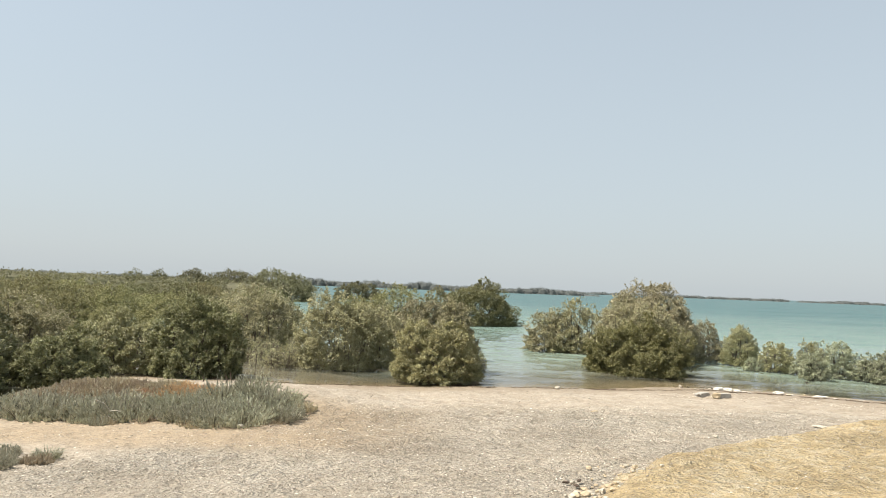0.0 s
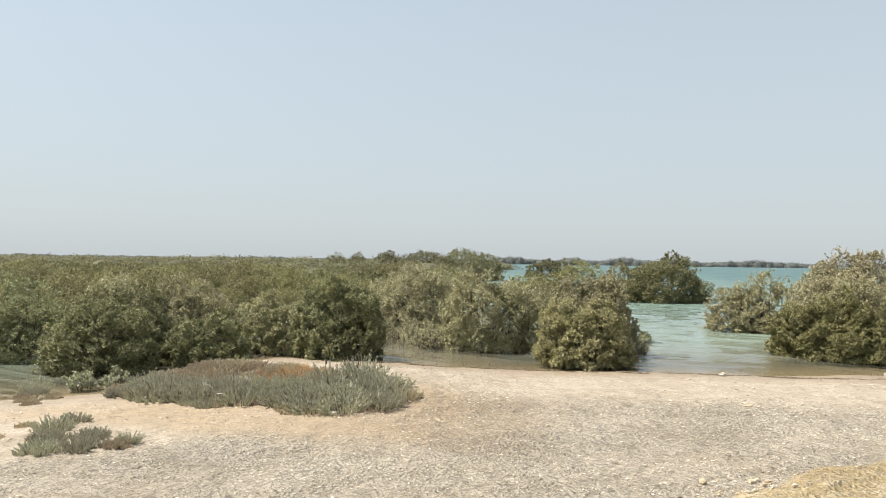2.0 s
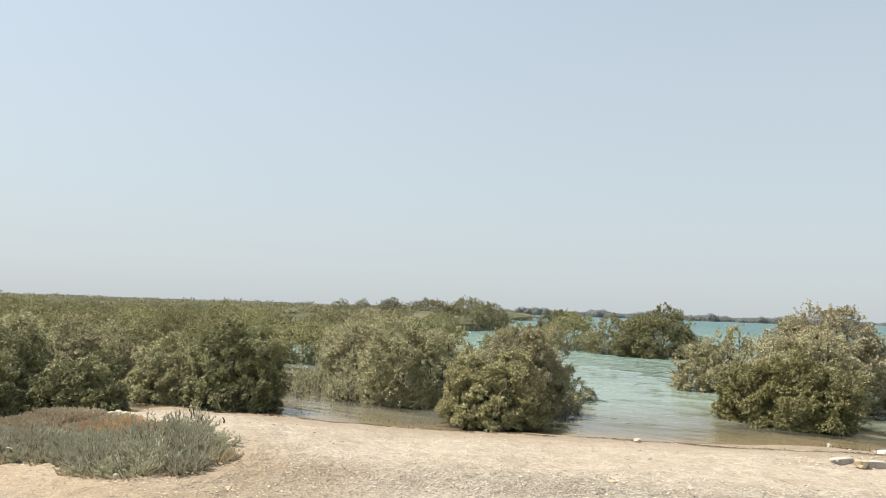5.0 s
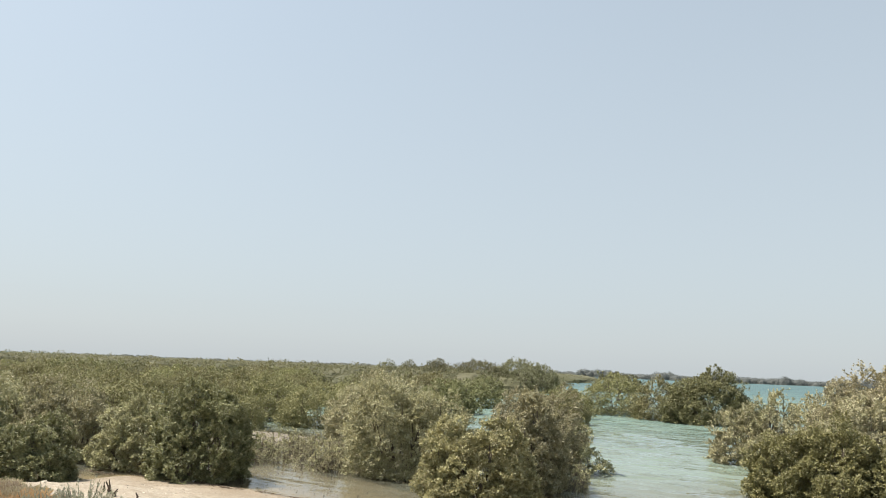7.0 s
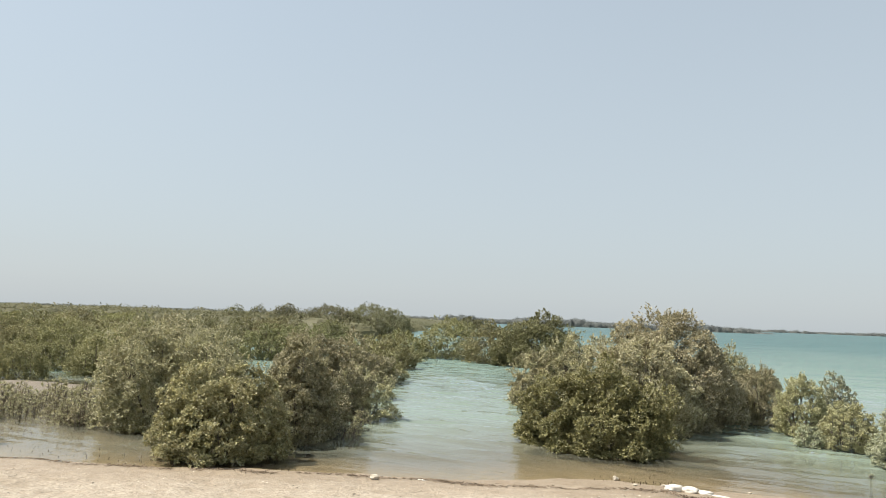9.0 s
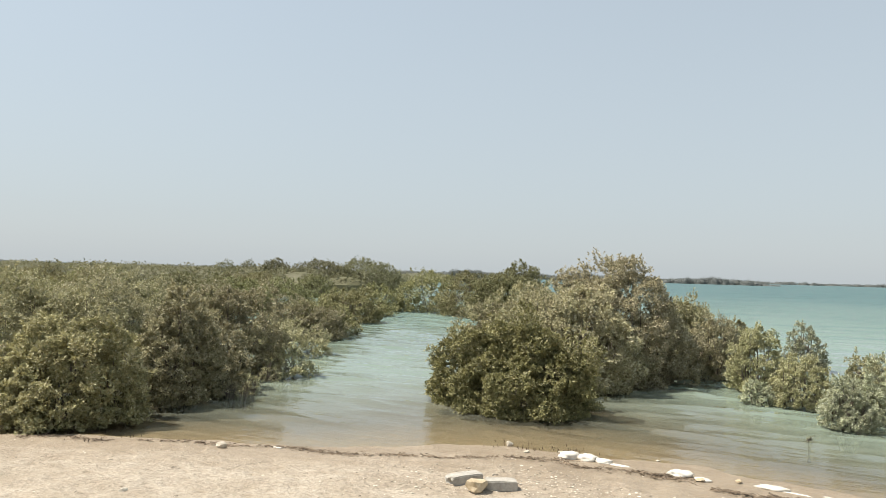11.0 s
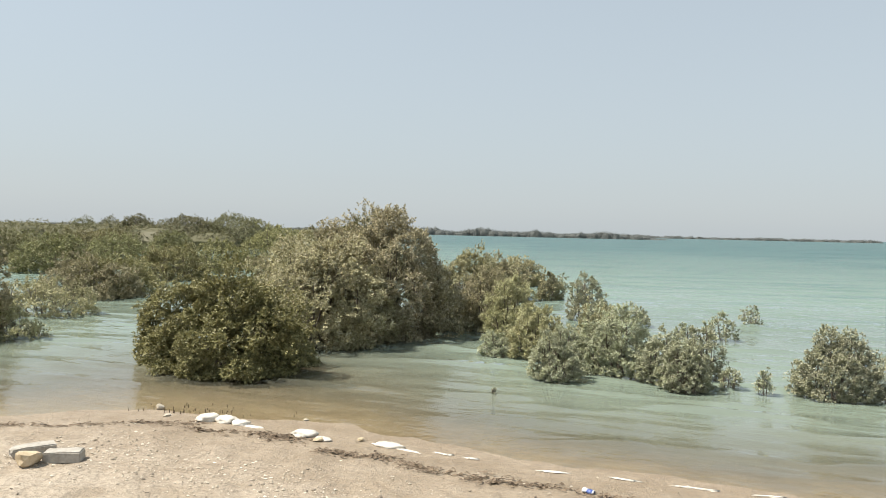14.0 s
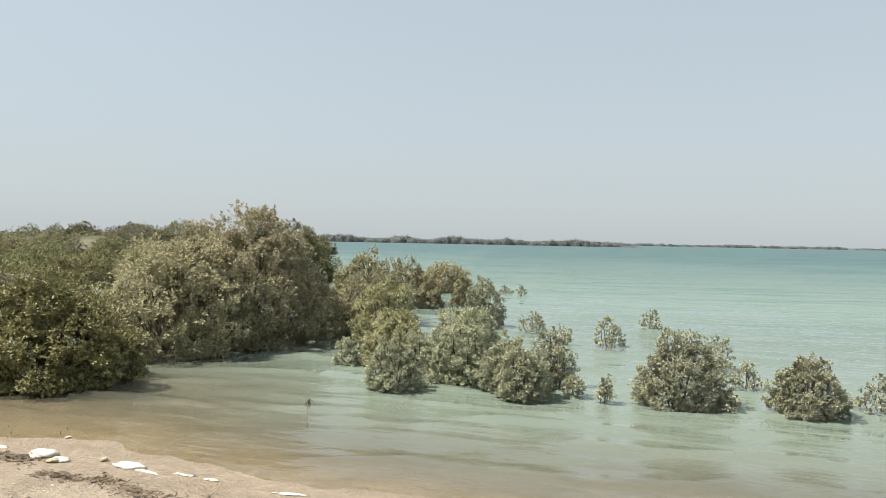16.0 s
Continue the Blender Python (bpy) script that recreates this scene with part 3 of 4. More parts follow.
# ---- the bushes that stand in the water ----
NEAR = "mangroves along the shore"
mangrove("dense rounded mangrove bush with glossy yellow-green leaves, in the shallows", 11, 3.98, 15.72, 2.02, 1.38, 1.05, 17000, M_GLOSSY, turn=-14, group=NEAR, leaf=0.037)
mangrove("tall mangrove with bronze-green leaves and bare inner twigs", 12, 4.95, 19.0, 2.45, 2.5, 1.92, 21750, M_BRONZE, group=NEAR, leaf=0.039, lobes=22, shoots=26)
mangrove("broad olive mangrove bush beside the tall one", 13, 4.45, 17.8, 2.0, 1.9, 1.45, 11600, M_BRONZE, group=NEAR, leaf=0.039)
mangrove("low green mangrove bush at the channel's side", 14, 2.85, 20.6, 1.8, 1.5, 1.05, 6090, M_OLIVE, group=NEAR, leaf=0.040)
mangrove("olive mangrove bush in open water", 15, 6.3, 21.6, 1.55, 1.5, 1.2, 8700, M_OLIVE, group=NEAR, leaf=0.036, shoots=24)
mangrove("narrow mangrove bush with upright shoots", 16, 8.45, 21.6, 0.7, 0.7, 0.85, 3822, M_GREY, group=NEAR, leaf=0.0243)
mangrove("upright olive mangrove shrub standing in shallow water", 17, 8.45, 16.45, 0.89, 0.8, 0.78, 6473, M_GREY, group=NEAR, leaf=0.0225)
mangrove("small rounded mangrove shrub with pale leaves", 18, 7.72, 15.85, 0.55, 0.5, 0.55, 3296, M_GREY, group=NEAR, leaf=0.0216)
mangrove("small leaning mangrove shrub at the row's end", 19, 9.05, 15.6, 0.52, 0.5, 0.55, 2825, M_GREY, group=NEAR, leaf=0.0216)
mangrove("compact grey-green mangrove shrub in clear shallows", 20, 10.55, 15.55, 0.8, 0.65, 0.7, 5884, M_GREY, group=NEAR, leaf=0.0225)
mangrove("rounded yellowish mangrove shrub in clear shallows", 21, 11.65, 15.4, 0.64, 0.6, 0.52, 4472, M_GREY, group=NEAR, leaf=0.0216)
mangrove("thin mangrove shrub with sparse crown", 22, 8.3, 17.2, 0.56, 0.6, 0.72, 4160, M_OLIVE, group=NEAR, leaf=0.0234)

mangrove("olive mangrove shrub filling the row", 23, 7.5, 17.25, 0.68, 0.8, 0.66, 4800, M_OLIVE, group=NEAR, leaf=0.0243)
mangrove("small pale mangrove shrub at the row's foot", 24, 6.98, 17.2, 0.42, 0.4, 0.3, 900, M_GREY, group=NEAR, leaf=0.025)
mangrove("leaning mangrove shrub with brownish tips", 25, 9.35, 16.2, 0.47, 0.45, 0.6, 1614, M_GREY, group=NEAR, leaf=0.0225)
mangrove("upright olive mangrove shrub in open water", 26, 7.16, 18.5, 0.81, 0.9, 0.95, 7040, M_OLIVE, group=NEAR, leaf=0.0243)
mangrove("green mangrove bush between low and tall ones", 27, 3.4, 20.3, 1.8, 1.5, 1.45, 4350, M_OLIVE, group=NEAR, leaf=0.039)
mangrove("round mangrove bush at the water's edge, olive green", 31, -0.2, 13.1, 1.42, 1.15, 1.02, 13000, M_YELLOW, group=NEAR, leaf=0.034)
mangrove("olive mangrove bush at the channel mouth", 32, 0.08, 14.5, 0.88, 1.2, 1.36, 9000, M_OLIVE, group=NEAR, leaf=0.034, shoots=20)
mangrove("broad mangrove bush behind the beach, olive green", 33, -2.1, 14.75, 1.95, 1.5, 1.42, 14000, M_OLIVE, group=NEAR, leaf=0.034, shoots=22)
mangrove("dense mangrove bush at the sand's edge", 34, -4.33, 12.65, 1.5, 1.25, 1.3, 13000, M_GREEN, group=NEAR, leaf=0.036)
mangrove("low mangrove bush at the sand's edge", 35, -5.65, 12.8, 1.4, 1.2, 1.02, 9000, M_OLIVE, group=NEAR, leaf=0.036)
mangrove("small mangrove bush beside the saltbush", 36, -5.75, 11.0, 1.25, 1.0, 0.82, 7000, M_GREEN, group=NEAR, leaf=0.036)
mangrove("dark mangrove bush at the pool's bank", 46, -6.9, 9.9, 1.5, 1.2, 0.95, 8000, M_GREEN, group=NEAR, leaf=0.036)
mangrove("tall mangrove bush above the pool", 37, -7.3, 10.9, 1.6, 1.5, 1.2, 9000, M_GREEN, group=NEAR, leaf=0.036)
mangrove("mangrove bush with dark leaves behind the pool", 38, -7.4, 12.9, 1.7, 1.6, 1.25, 9000, M_OLIVE, group=NEAR, leaf=0.036)
mangrove("mangrove bush spreading over the pool", 39, -8.9, 10.6, 1.8, 1.6, 1.25, 4550, M_GREEN, group=NEAR, leaf=0.043, plain=True)
mangrove("olive mangrove bush in the dense stand", 40, -8.9, 12.6, 1.8, 1.7, 1.3, 4200, M_OLIVE, group=NEAR, leaf=0.043, plain=True)

mangrove("wide dark green mangrove across the bay", 51, 1.1, 33.4, 3.3, 2.6, 1.9, 9000, M_STAND_GREEN, group=NEAR, leaf=0.08, plain=True, each=3)
mangrove("rounded mangrove across the bay", 52, -0.6, 34.2, 2.6, 2.2, 1.5, 2550, M_STAND_OLIVE, group=NEAR, leaf=0.08, plain=True, each=3)
mangrove("rounded olive mangrove across the bay", 53, -3.0, 36.0, 2.6, 2.4, 1.65, 2550, M_STAND_OLIVE, group=NEAR, leaf=0.08, plain=True, each=3)
mangrove("small rounded mangrove across the bay", 54, -4.6, 35.0, 1.8, 1.6, 1.05, 1350, M_STAND_OLIVE, group=NEAR, leaf=0.08, plain=True, each=3)
mangrove("low mangrove bush at the channel's side", 55, -2.15, 22.6, 2.1, 1.7, 0.85, 4930, M_OLIVE, group=NEAR, leaf=0.043)
mangrove("low mangrove bush by the channel's bend", 56, -2.2, 23.5, 1.9, 1.9, 0.85, 2250, M_STAND_OLIVE, group=NEAR, leaf=0.064, plain=True)
mangrove("low mangrove bush beside the open channel", 57, -3.3, 28.2, 2.0, 2.0, 1.0, 1800, M_STAND_OLIVE, group=NEAR, leaf=0.080, plain=True)
mangrove("large spreading olive mangrove of the stand", 44, -5.0, 19.2, 2.6, 2.0, 1.45, 8600, M_OLIVE, group=NEAR, leaf=0.05, plain=True, lobes=20)
mangrove("domed olive mangrove of the stand", 45, -6.0, 21.2, 2.6, 2.2, 1.45, 6600, M_OLIVE, group=NEAR, leaf=0.055, plain=True)
mangrove("low pale mangrove scrub by the far channel", 60, -4.4, 31.6, 2.8, 2.0, 0.85, 1500, M_STAND_OLIVE, group=NEAR, leaf=0.085, plain=True)
mangrove("tall olive mangrove bush beside the channel", 28, -0.55, 16.75, 1.55, 1.5, 1.33, 8600, M_OLIVE, group=NEAR, leaf=0.036, shoots=18)
mangrove("olive mangrove bush leaning over the channel", 29, -0.2, 15.35, 1.15, 1.3, 0.98, 4350, M_OLIVE, group=NEAR, leaf=0.036)
mangrove("olive mangrove shrub in front of the open-water bush", 30, 6.75, 19.85, 0.94, 1.1, 0.98, 7360, M_OLIVE, group=NEAR, leaf=0.0243)
mangrove("low mangrove bush far out in open water", 41, 6.95, 30.2, 1.55, 1.4, 0.84, 2200, M_OLIVE, group=NEAR, leaf=0.075, plain=True, each=3)
mangrove("small mangrove shrub in the row's gap", 42, 7.9, 16.7, 0.56, 0.5, 0.5, 1883, M_GREY, group=NEAR, leaf=0.0234)
mangrove("sloping mangrove shrub with pale leaves", 43, 8.9, 15.95, 0.58, 0.55, 0.55, 2691, M_GREY, group=NEAR, leaf=0.0225)
mangrove("sparse low waterside mangrove with pale leaves", 58, 0.15, 16.95, 1.15, 1.0, 0.42, 900, M_OLIVE, group=NEAR, leaf=0.042, plain=True)
mangrove("low spreading mangrove along the channel", 59, -1.05, 19.5, 1.7, 1.2, 0.6, 1800, M_OLIVE, group=NEAR, leaf=0.045, plain=True)
mangrove("broad domed mangrove above the stand", 61, -14.8, 60.5, 6.0, 5.0, 2.5, 5600, M_FAR, group=NEAR, leaf=0.12, plain=True, each=2, shoots=0, core=0.42)
mangrove("domed mangrove in the far stand", 62, -18.2, 60.0, 6.4, 5.0, 2.3, 5000, M_FAR, group=NEAR, leaf=0.12, plain=True, each=2, shoots=0, core=0.42)
mangrove("flat-topped mangrove above the far stand", 63, -20.1, 55.9, 3.2, 2.8, 2.2, 3600, M_FAR, group=NEAR, leaf=0.12, plain=True, each=2, shoots=0, core=0.42)
mangrove("slender mangrove with open crown", 64, -24.3, 59.2, 1.9, 1.8, 2.15, 1300, M_FAR, group=NEAR, leaf=0.12, plain=True, each=2, shoots=0, core=0.42)
mangrove("slender mangrove with see-through crown", 65, -26.2, 59.2, 2.0, 1.8, 2.1, 1300, M_FAR, group=NEAR, leaf=0.12, plain=True, each=2, shoots=0, core=0.42)
mangrove("rounded mangrove beyond the bay", 66, -10.0, 76.0, 5.0, 4.0, 1.7, 1800, M_FAR, group=NEAR, leaf=0.192, plain=True)

mangrove("broad low mangrove bush behind the open-water row", 48, 6.6, 25.5, 1.45, 1.9, 1.0, 5200, M_OLIVE, group=NEAR, leaf=0.045)
mangrove("slim dark mangrove shrub beyond the row", 47, 7.86, 25.5, 0.6, 0.5, 0.66, 1400, M_OLIVE, group=NEAR, leaf=0.04)

# seedlings in the open shallows
SEEDLINGS = [(9.3, 21.0, 0.45, 0.36), (9.75, 19.5, 0.2, 0.28), (10.4, 19.5, 0.42, 0.44), (11.4, 21.6, 0.36, 0.37), (9.55, 15.75, 0.22, 0.22), (9.83, 15.55, 0.16, 0.26),
             (10.95, 15.35, 0.16, 0.15), (8.15, 29.0, 0.66, 0.46), (8.8, 30.0, 0.4, 0.22), (9.25, 29.4, 0.32, 0.3), (8.64, 19.34, 0.1, 0.4), (11.5, 17.7, 0.36, 0.4), (11.45, 16.5, 0.28, 0.3), (9.45, 17.2, 0.26, 0.5), (12.2, 16.6, 0.3, 0.3), (7.09, 14.85, 0.02, 0.09), (12.4, 15.6, 0.4, 0.32)]
for i, (x, y, w, h) in enumerate(SEEDLINGS):
    mangrove("young mangrove seedling with few leaves in the water", 80 + i, x, y, w, w, h, max(10, int(1700 * w * h)), M_GREY, group="mangrove seedlings in the shallows", name="mangrove_seedling",
             leaf=0.031 if w > 0.05 else 0.016, lobes=5, shoots=3 if w > 0.1 else 1)

# ---- the dense stand: four kinds, planted one by one ----
kinds = []
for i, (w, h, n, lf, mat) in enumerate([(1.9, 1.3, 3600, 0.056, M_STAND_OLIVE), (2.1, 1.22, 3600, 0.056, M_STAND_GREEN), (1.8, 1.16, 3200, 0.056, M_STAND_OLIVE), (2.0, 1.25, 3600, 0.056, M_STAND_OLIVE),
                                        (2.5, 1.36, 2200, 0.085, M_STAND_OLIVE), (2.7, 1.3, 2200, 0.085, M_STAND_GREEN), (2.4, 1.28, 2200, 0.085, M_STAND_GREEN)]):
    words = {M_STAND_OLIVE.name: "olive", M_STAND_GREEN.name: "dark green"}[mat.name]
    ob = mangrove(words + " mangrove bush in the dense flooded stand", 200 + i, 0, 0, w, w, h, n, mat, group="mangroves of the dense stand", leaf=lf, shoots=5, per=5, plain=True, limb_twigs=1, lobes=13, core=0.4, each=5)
    kinds.append(ob)
g = np.random.default_rng(21)
planted = []
first = [True] * len(kinds)


def stand_edge(y):
    """The x of the stand's edge towards open water."""
    return float(np.interp(y, [10, 13.5, 18.2, 19.4, 21, 22.5, 27, 34, 46, 60], [-9.8, -9.5, -10.2, -9.6, -8.2, -7.2, -8.2, -9.4, -10.5, -14]))


for y, step in [(9.4, 1.7), (11.1, 1.7), (12.9, 1.8), (14.8, 1.8), (16.4, 1.9), (20.0, 1.9), (21.9, 2.0), (24.0, 2.5), (26.6, 2.8), (29.4, 3.1), (32.6, 3.4), (36, 3.8), (40, 4.1), (44.5, 4.4)]:
    x = stand_edge(y) - 0.3 * step
    while x > -0.98 * y - 9:
        px, py = x + g.normal() * 0.25 * step, y + g.normal() * 0.22 * step
        near = y < 26
        i = int(g.integers(0, 4)) if near else int(g.integers(4, 7))
        grown = g.random() < 0.6
        s = g.uniform(0.86, 1.12) if grown else g.uniform(0.6, 0.86)
        m = pose(px, py, -0.03, 0, 0, g.uniform(0, 360)) @ Matrix.Diagonal((s, s, g.uniform(0.9, 1.1) if grown else g.uniform(0.5, 0.76), 1))
        if first[i]:
            kinds[i].matrix_basis, first[i] = m, False
        else:
            q = copy_thing(kinds[i], m)
            q.matrix_basis = m
        x -= step * g.uniform(0.8, 1.3)


def woods(name, label, spots, clump, seed, mat=M_FAR):
    """Far foliage: many small leafy facets heaped into crowns."""
    g = np.random.default_rng(seed)
    pieces = []
    for x, y, w, h in spots:
        n = int(max(60, min(900, 26 * w * h / clump ** 2 * 0.22)))
        u = unit(g.normal(size=(n, 3)))
        u[:, 2] = np.abs(u[:, 2])
        p = np.array((x, y, 0.0)) + u * np.array((w / 2, w / 2, h)) * g.uniform(0.86, 1.0, (n, 1)) * (1 + 0.12 * np.sin(u[:, :1] * 7 + x) + 0.1 * np.sin(u[:, 1:2] * 9 + y))
        dd = unit(u * 0.25 + g.normal(size=u.shape) * np.array((0.9, 0.9, 0.35)))
        ln = clump * g.uniform(0.6, 1.3, n)
        pieces.append(leaves(p, dd, unit(u + g.normal(size=u.shape) * 0.5 + (0, 0, 0.6)), ln, ln * 0.6))
        # the dense inside of the crown
        th, up = np.meshgrid(np.arange(9) * 2 * np.pi / 9 + g.uniform(0, 1), np.array((0.0, 0.5, 1.0, 1.4)))
        r = 0.46 * w * np.cos(up) * g.uniform(0.92, 1.06, up.shape)
        pts = np.stack([x + r * np.cos(th), y + r * np.sin(th), 0.9 * h * np.sin(up)], -1).reshape(-1, 3)
        pieces.append((pts, np.array([(i * 9 + j, i * 9 + (j + 1) % 9, i * 9 + 9 + (j + 1) % 9, i * 9 + 9 + j) for i in range(3) for j in range(9)], np.int32)))
    v, f = joined(pieces)
    return tagged(new(name, mesh_of(name, v, f, mat)), label, "trees", kind="stuff")


g = np.random.default_rng(33)
spots = []
for y, step in [(48, 3.2), (52, 3.4), (56, 3.6), (61, 4), (67, 4.5), (74, 5), (83, 6), (95, 7), (110, 9), (130, 11), (160, 14), (200, 18)]:
    x = -14 - (y - 46) * 0.22
    while x > -1.05 * y - 25:
        spots.append((x + g.normal(), y + g.normal() * 1.2, step * 1.25, g.uniform(1.15, 1.6) + 0.001 * y))
        x -= step * g.uniform(0.75, 1.15)
woods("mangrove_forest", "distant olive-green mangrove forest reaching the horizon", spots, 0.2, 34)


def crest(x, low, tall):
    """Uneven tree height along a far shore."""
    return low + tall * max(0.0, noise.noise(Vector((x * 0.09, 3.3, 0))) * 1.3 + 0.35 + 0.5 * noise.noise(Vector((x * 0.31, 8.1, 0))))


spots = [(x, 330 + g.normal() * 4, g.uniform(3, 8), crest(x, 1.75, 1.5) * min(1.0, (66 - x) / 22)) for x in np.arange(-75, 62, 1.1)]
woods("wooded_island", "low mangrove island across the water", spots, 0.36, 35, M_HAZED_WOODS)
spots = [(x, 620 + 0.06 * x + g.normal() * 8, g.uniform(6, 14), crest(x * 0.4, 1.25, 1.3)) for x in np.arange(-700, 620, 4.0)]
woods("far_shore_trees", "long far shore of low mangroves", spots, 0.75, 36, M_HAZED_WOODS)

# ---- young plants of the muddy pool ----
g = np.random.default_rng(52)
sprouts = [mangrove("slender young mangrove with grey-green leaves in the muddy pool", 300 + i, 0, 0, w, w, h, n, M_OLIVE, group="young mangroves of the muddy pool", name="mangrove_seedling", leaf=0.036, lobes=6, shoots=5, open_base=0.03, plain=True)
           for i, (w, h, n) in enumerate([(0.45, 0.42, 80), (0.35, 0.36, 52), (0.55, 0.46, 100), (0.25, 0.32, 32)])]
fresh = [True] * 4
for k in range(190):
    x, y = g.uniform(-5.6, -0.9), g.uniform(13.6, 17.6)
    if k < 3:
        x, y = g.uniform(0.25, 0.5), g.uniform(16.2, 17.0)
    elif k < 9:
        x, y = g.uniform(0.5, 0.78), g.uniform(14.6, 16.2)
    elif k >= 92:
        x, y = g.uniform(-8.2, -2.9), 14.3 + 2.6 * g.random() ** 1.5
    elif y < 15.8 and -3.0 < x < -0.9:
        continue
    elif x < -3.3 and y < 14.2:
        continue
    i = int(g.integers(0, 4)) if not 3 <= k < 9 else 3
    m = pose(x, y, -0.02, g.normal() * 4, g.normal() * 4, g.uniform(0, 360)) @ Matrix.Diagonal((*[g.uniform(0.55, 0.95)] * 3, 1))
    ob = sprouts[i] if fresh[i] else copy_thing(sprouts[i], m)
    ob.matrix_basis, fresh[i] = m, False
for i, (x, y, w, h) in enumerate([(-5.7, 8.9, 0.36, 0.2), (-5.95, 8.6, 0.34, 0.2)]):
    mangrove("pale grey leafy shrublet at the pool's edge", 320 + i, x, y, w, w, h, 170, M_GREY, group="pale shrublets by the pool", name="shrublet", leaf=0.04, lobes=7, shoots=8)


# ---- saltbush ----
def saltbush_mesh(seed, w, h, stems, mat):
    """Upright feathery stems set with short fleshy leaves."""
    g = np.random.default_rng(seed)
    a, q = g.uniform(0, 6.28, stems), np.sqrt(g.random(stems))
    foot = np.stack([np.cos(a) * q * w * 0.36, np.sin(a) * q * w * 0.36, np.full(stems, -0.02)], 1)
    lean = np.stack([np.cos(a) * q * 1.15, np.sin(a) * q * 1.15, np.ones(stems)], 1) + g.normal(size=(stems, 3)) * 0.18
    tall = h * g.uniform(0.55, 1.05, stems) * (1 - 0.35 * q ** 2)
    pieces = []
    for k in range(20):
        t = 0.1 + 0.9 * k / 19
        p = foot + unit(lean) * (tall * t)[:, None]
        th = g.uniform(0, 6.28, stems)
        out = np.stack([np.cos(th), np.sin(th), g.uniform(0.8, 2.2, stems)], 1)
        ln = g.uniform(0.022, 0.04, stems) * (1.15 - 0.4 * t)
        pieces.append(leaves(p, unit(out + unit(lean) * 0.7), unit(np.stack([-np.sin(th), np.cos(th), np.full(stems, 0.6)], 1)), ln, ln * 0.45, True))
    return mesh_of("foliage", *joined(pieces), mat), foot, lean, tall


def saltbush(seed, w, h, stems, mat, label):
    ob = thing("saltbush", label, "shrub", "saltbush patch on the beach")
    foliage, foot, lean, tall = saltbush_mesh(seed, w, h, stems, mat)
    part("foliage", foliage, ob)
    twigs = [tube([foot[k], foot[k] + unit(lean[k]) * tall[k] * 0.5, foot[k] + unit(lean[k]) * tall[k] * 0.96], 0.0035, 0.0015, 3) for k in range(0, stems, 4)]
    tagged(part("stem", mesh_of("stem", *joined(twigs), M_BARK), ob, "thin woody stems"), kind="stuff")
    return ob


SALT = np.array([(-5.4, 8.75), (-4.92, 8.1), (-4.1, 7.88), (-3.4, 7.85), (-3.02, 8.22), (-2.7, 7.85), (-2.0, 7.85), (-1.75, 8.15), (-1.62, 8.65), (-1.9, 8.85), (-2.66, 9.05), (-3.1, 9.25), (-3.9, 9.4), (-4.6, 9.6), (-5.4, 9.5)][::-1], float)
salt_kinds = []
for i, (w, h, n, mat, words) in enumerate([(0.42, 0.19, 120, M_SALT, "grey-green feathery saltbush clump on sand"), (0.36, 0.25, 115, M_SALT, "upright blue-green saltbush clump on sand"), (0.46, 0.14, 120, M_SALT, "low spreading saltbush clump on sand"),
                                           (0.4, 0.11, 105, M_SALTBROWN, "dry brown saltbush clump on sand"), (0.44, 0.085, 105, M_SALTBROWN, "low withered saltbush clump on sand"), (0.38, 0.16, 110, M_SALTRUST, "rust-orange saltbush clump on sand")]):
    salt_kinds.append(saltbush(400 + i, w, h, n, mat, words))
fresh = [True] * 6
spot = []
g = np.random.default_rng(61)
while len(spot) < 165:
    x, y = g.uniform(-5.5, -1.5), g.uniform(7.6, 10.0)
    if min([math.hypot(x - a, y - b) for a, b in spot] or [9]) < 0.12:
        continue
    n_cross = 0
    for (ax, ay), (bx, by) in zip(SALT, np.roll(SALT, -1, 0)):
        n_cross += (ay > y) != (by > y) and x < (bx - ax) * (y - ay) / (by - ay) + ax
    if n_cross % 2:
        spot.append((x, y))
spot += [(-3.5, 5.95), (-3.75, 5.8), (-3.3, 6.15), (-3.95, 6.1), (-4.2, 6.4), (-3.7, 6.3), (-4.5, 6.0), (-4.3, 6.75), (-3.3, 6.3), (-4.6, 6.5)]
spot += [(-5.6, 7.5), (-5.85, 7.7), (-6.1, 7.9), (-5.75, 7.95), (-6.3, 8.2), (-6.0, 8.2), (-6.5, 8.45), (-6.35, 7.8), (-6.7, 8.2)]
for k, (x, y) in enumerate(spot):
    rust = math.exp(-((x + 2.95) / 0.36) ** 2 - ((y - 9.02) / 0.3) ** 2)
    dry = smooth(np.array(y), 8.3, 9.1) * smooth(np.array(-x), 2.3, 3.0)
    u = g.random()
    i = 5 if u < rust * 1.1 else int(g.integers(3, 5)) if g.random() < float(dry) * 0.8 + 0.4 else int(g.integers(0, 3))
    if x > -2.9 and i < 3:
        i = 1 if g.random() < 0.6 else 0
    s = g.uniform(0.5, 1.5)
    tuft = 1.05 if x > -2.9 and y < 8.4 else 1.0
    if k >= 165:
        s, i = g.uniform(0.5, 0.85), int(g.integers(0, 5))
    m = pose(x, y, ground_height(x, y) - 0.01, 0, 0, g.uniform(0, 360)) @ Matrix.Diagonal((s, s, min(s, 1.1) * tuft * g.uniform(0.8, 1.3), 1))
    ob = salt_kinds[i] if fresh[i] else copy_thing(salt_kinds[i], m)
    ob.matrix_basis, fresh[i] = m, False


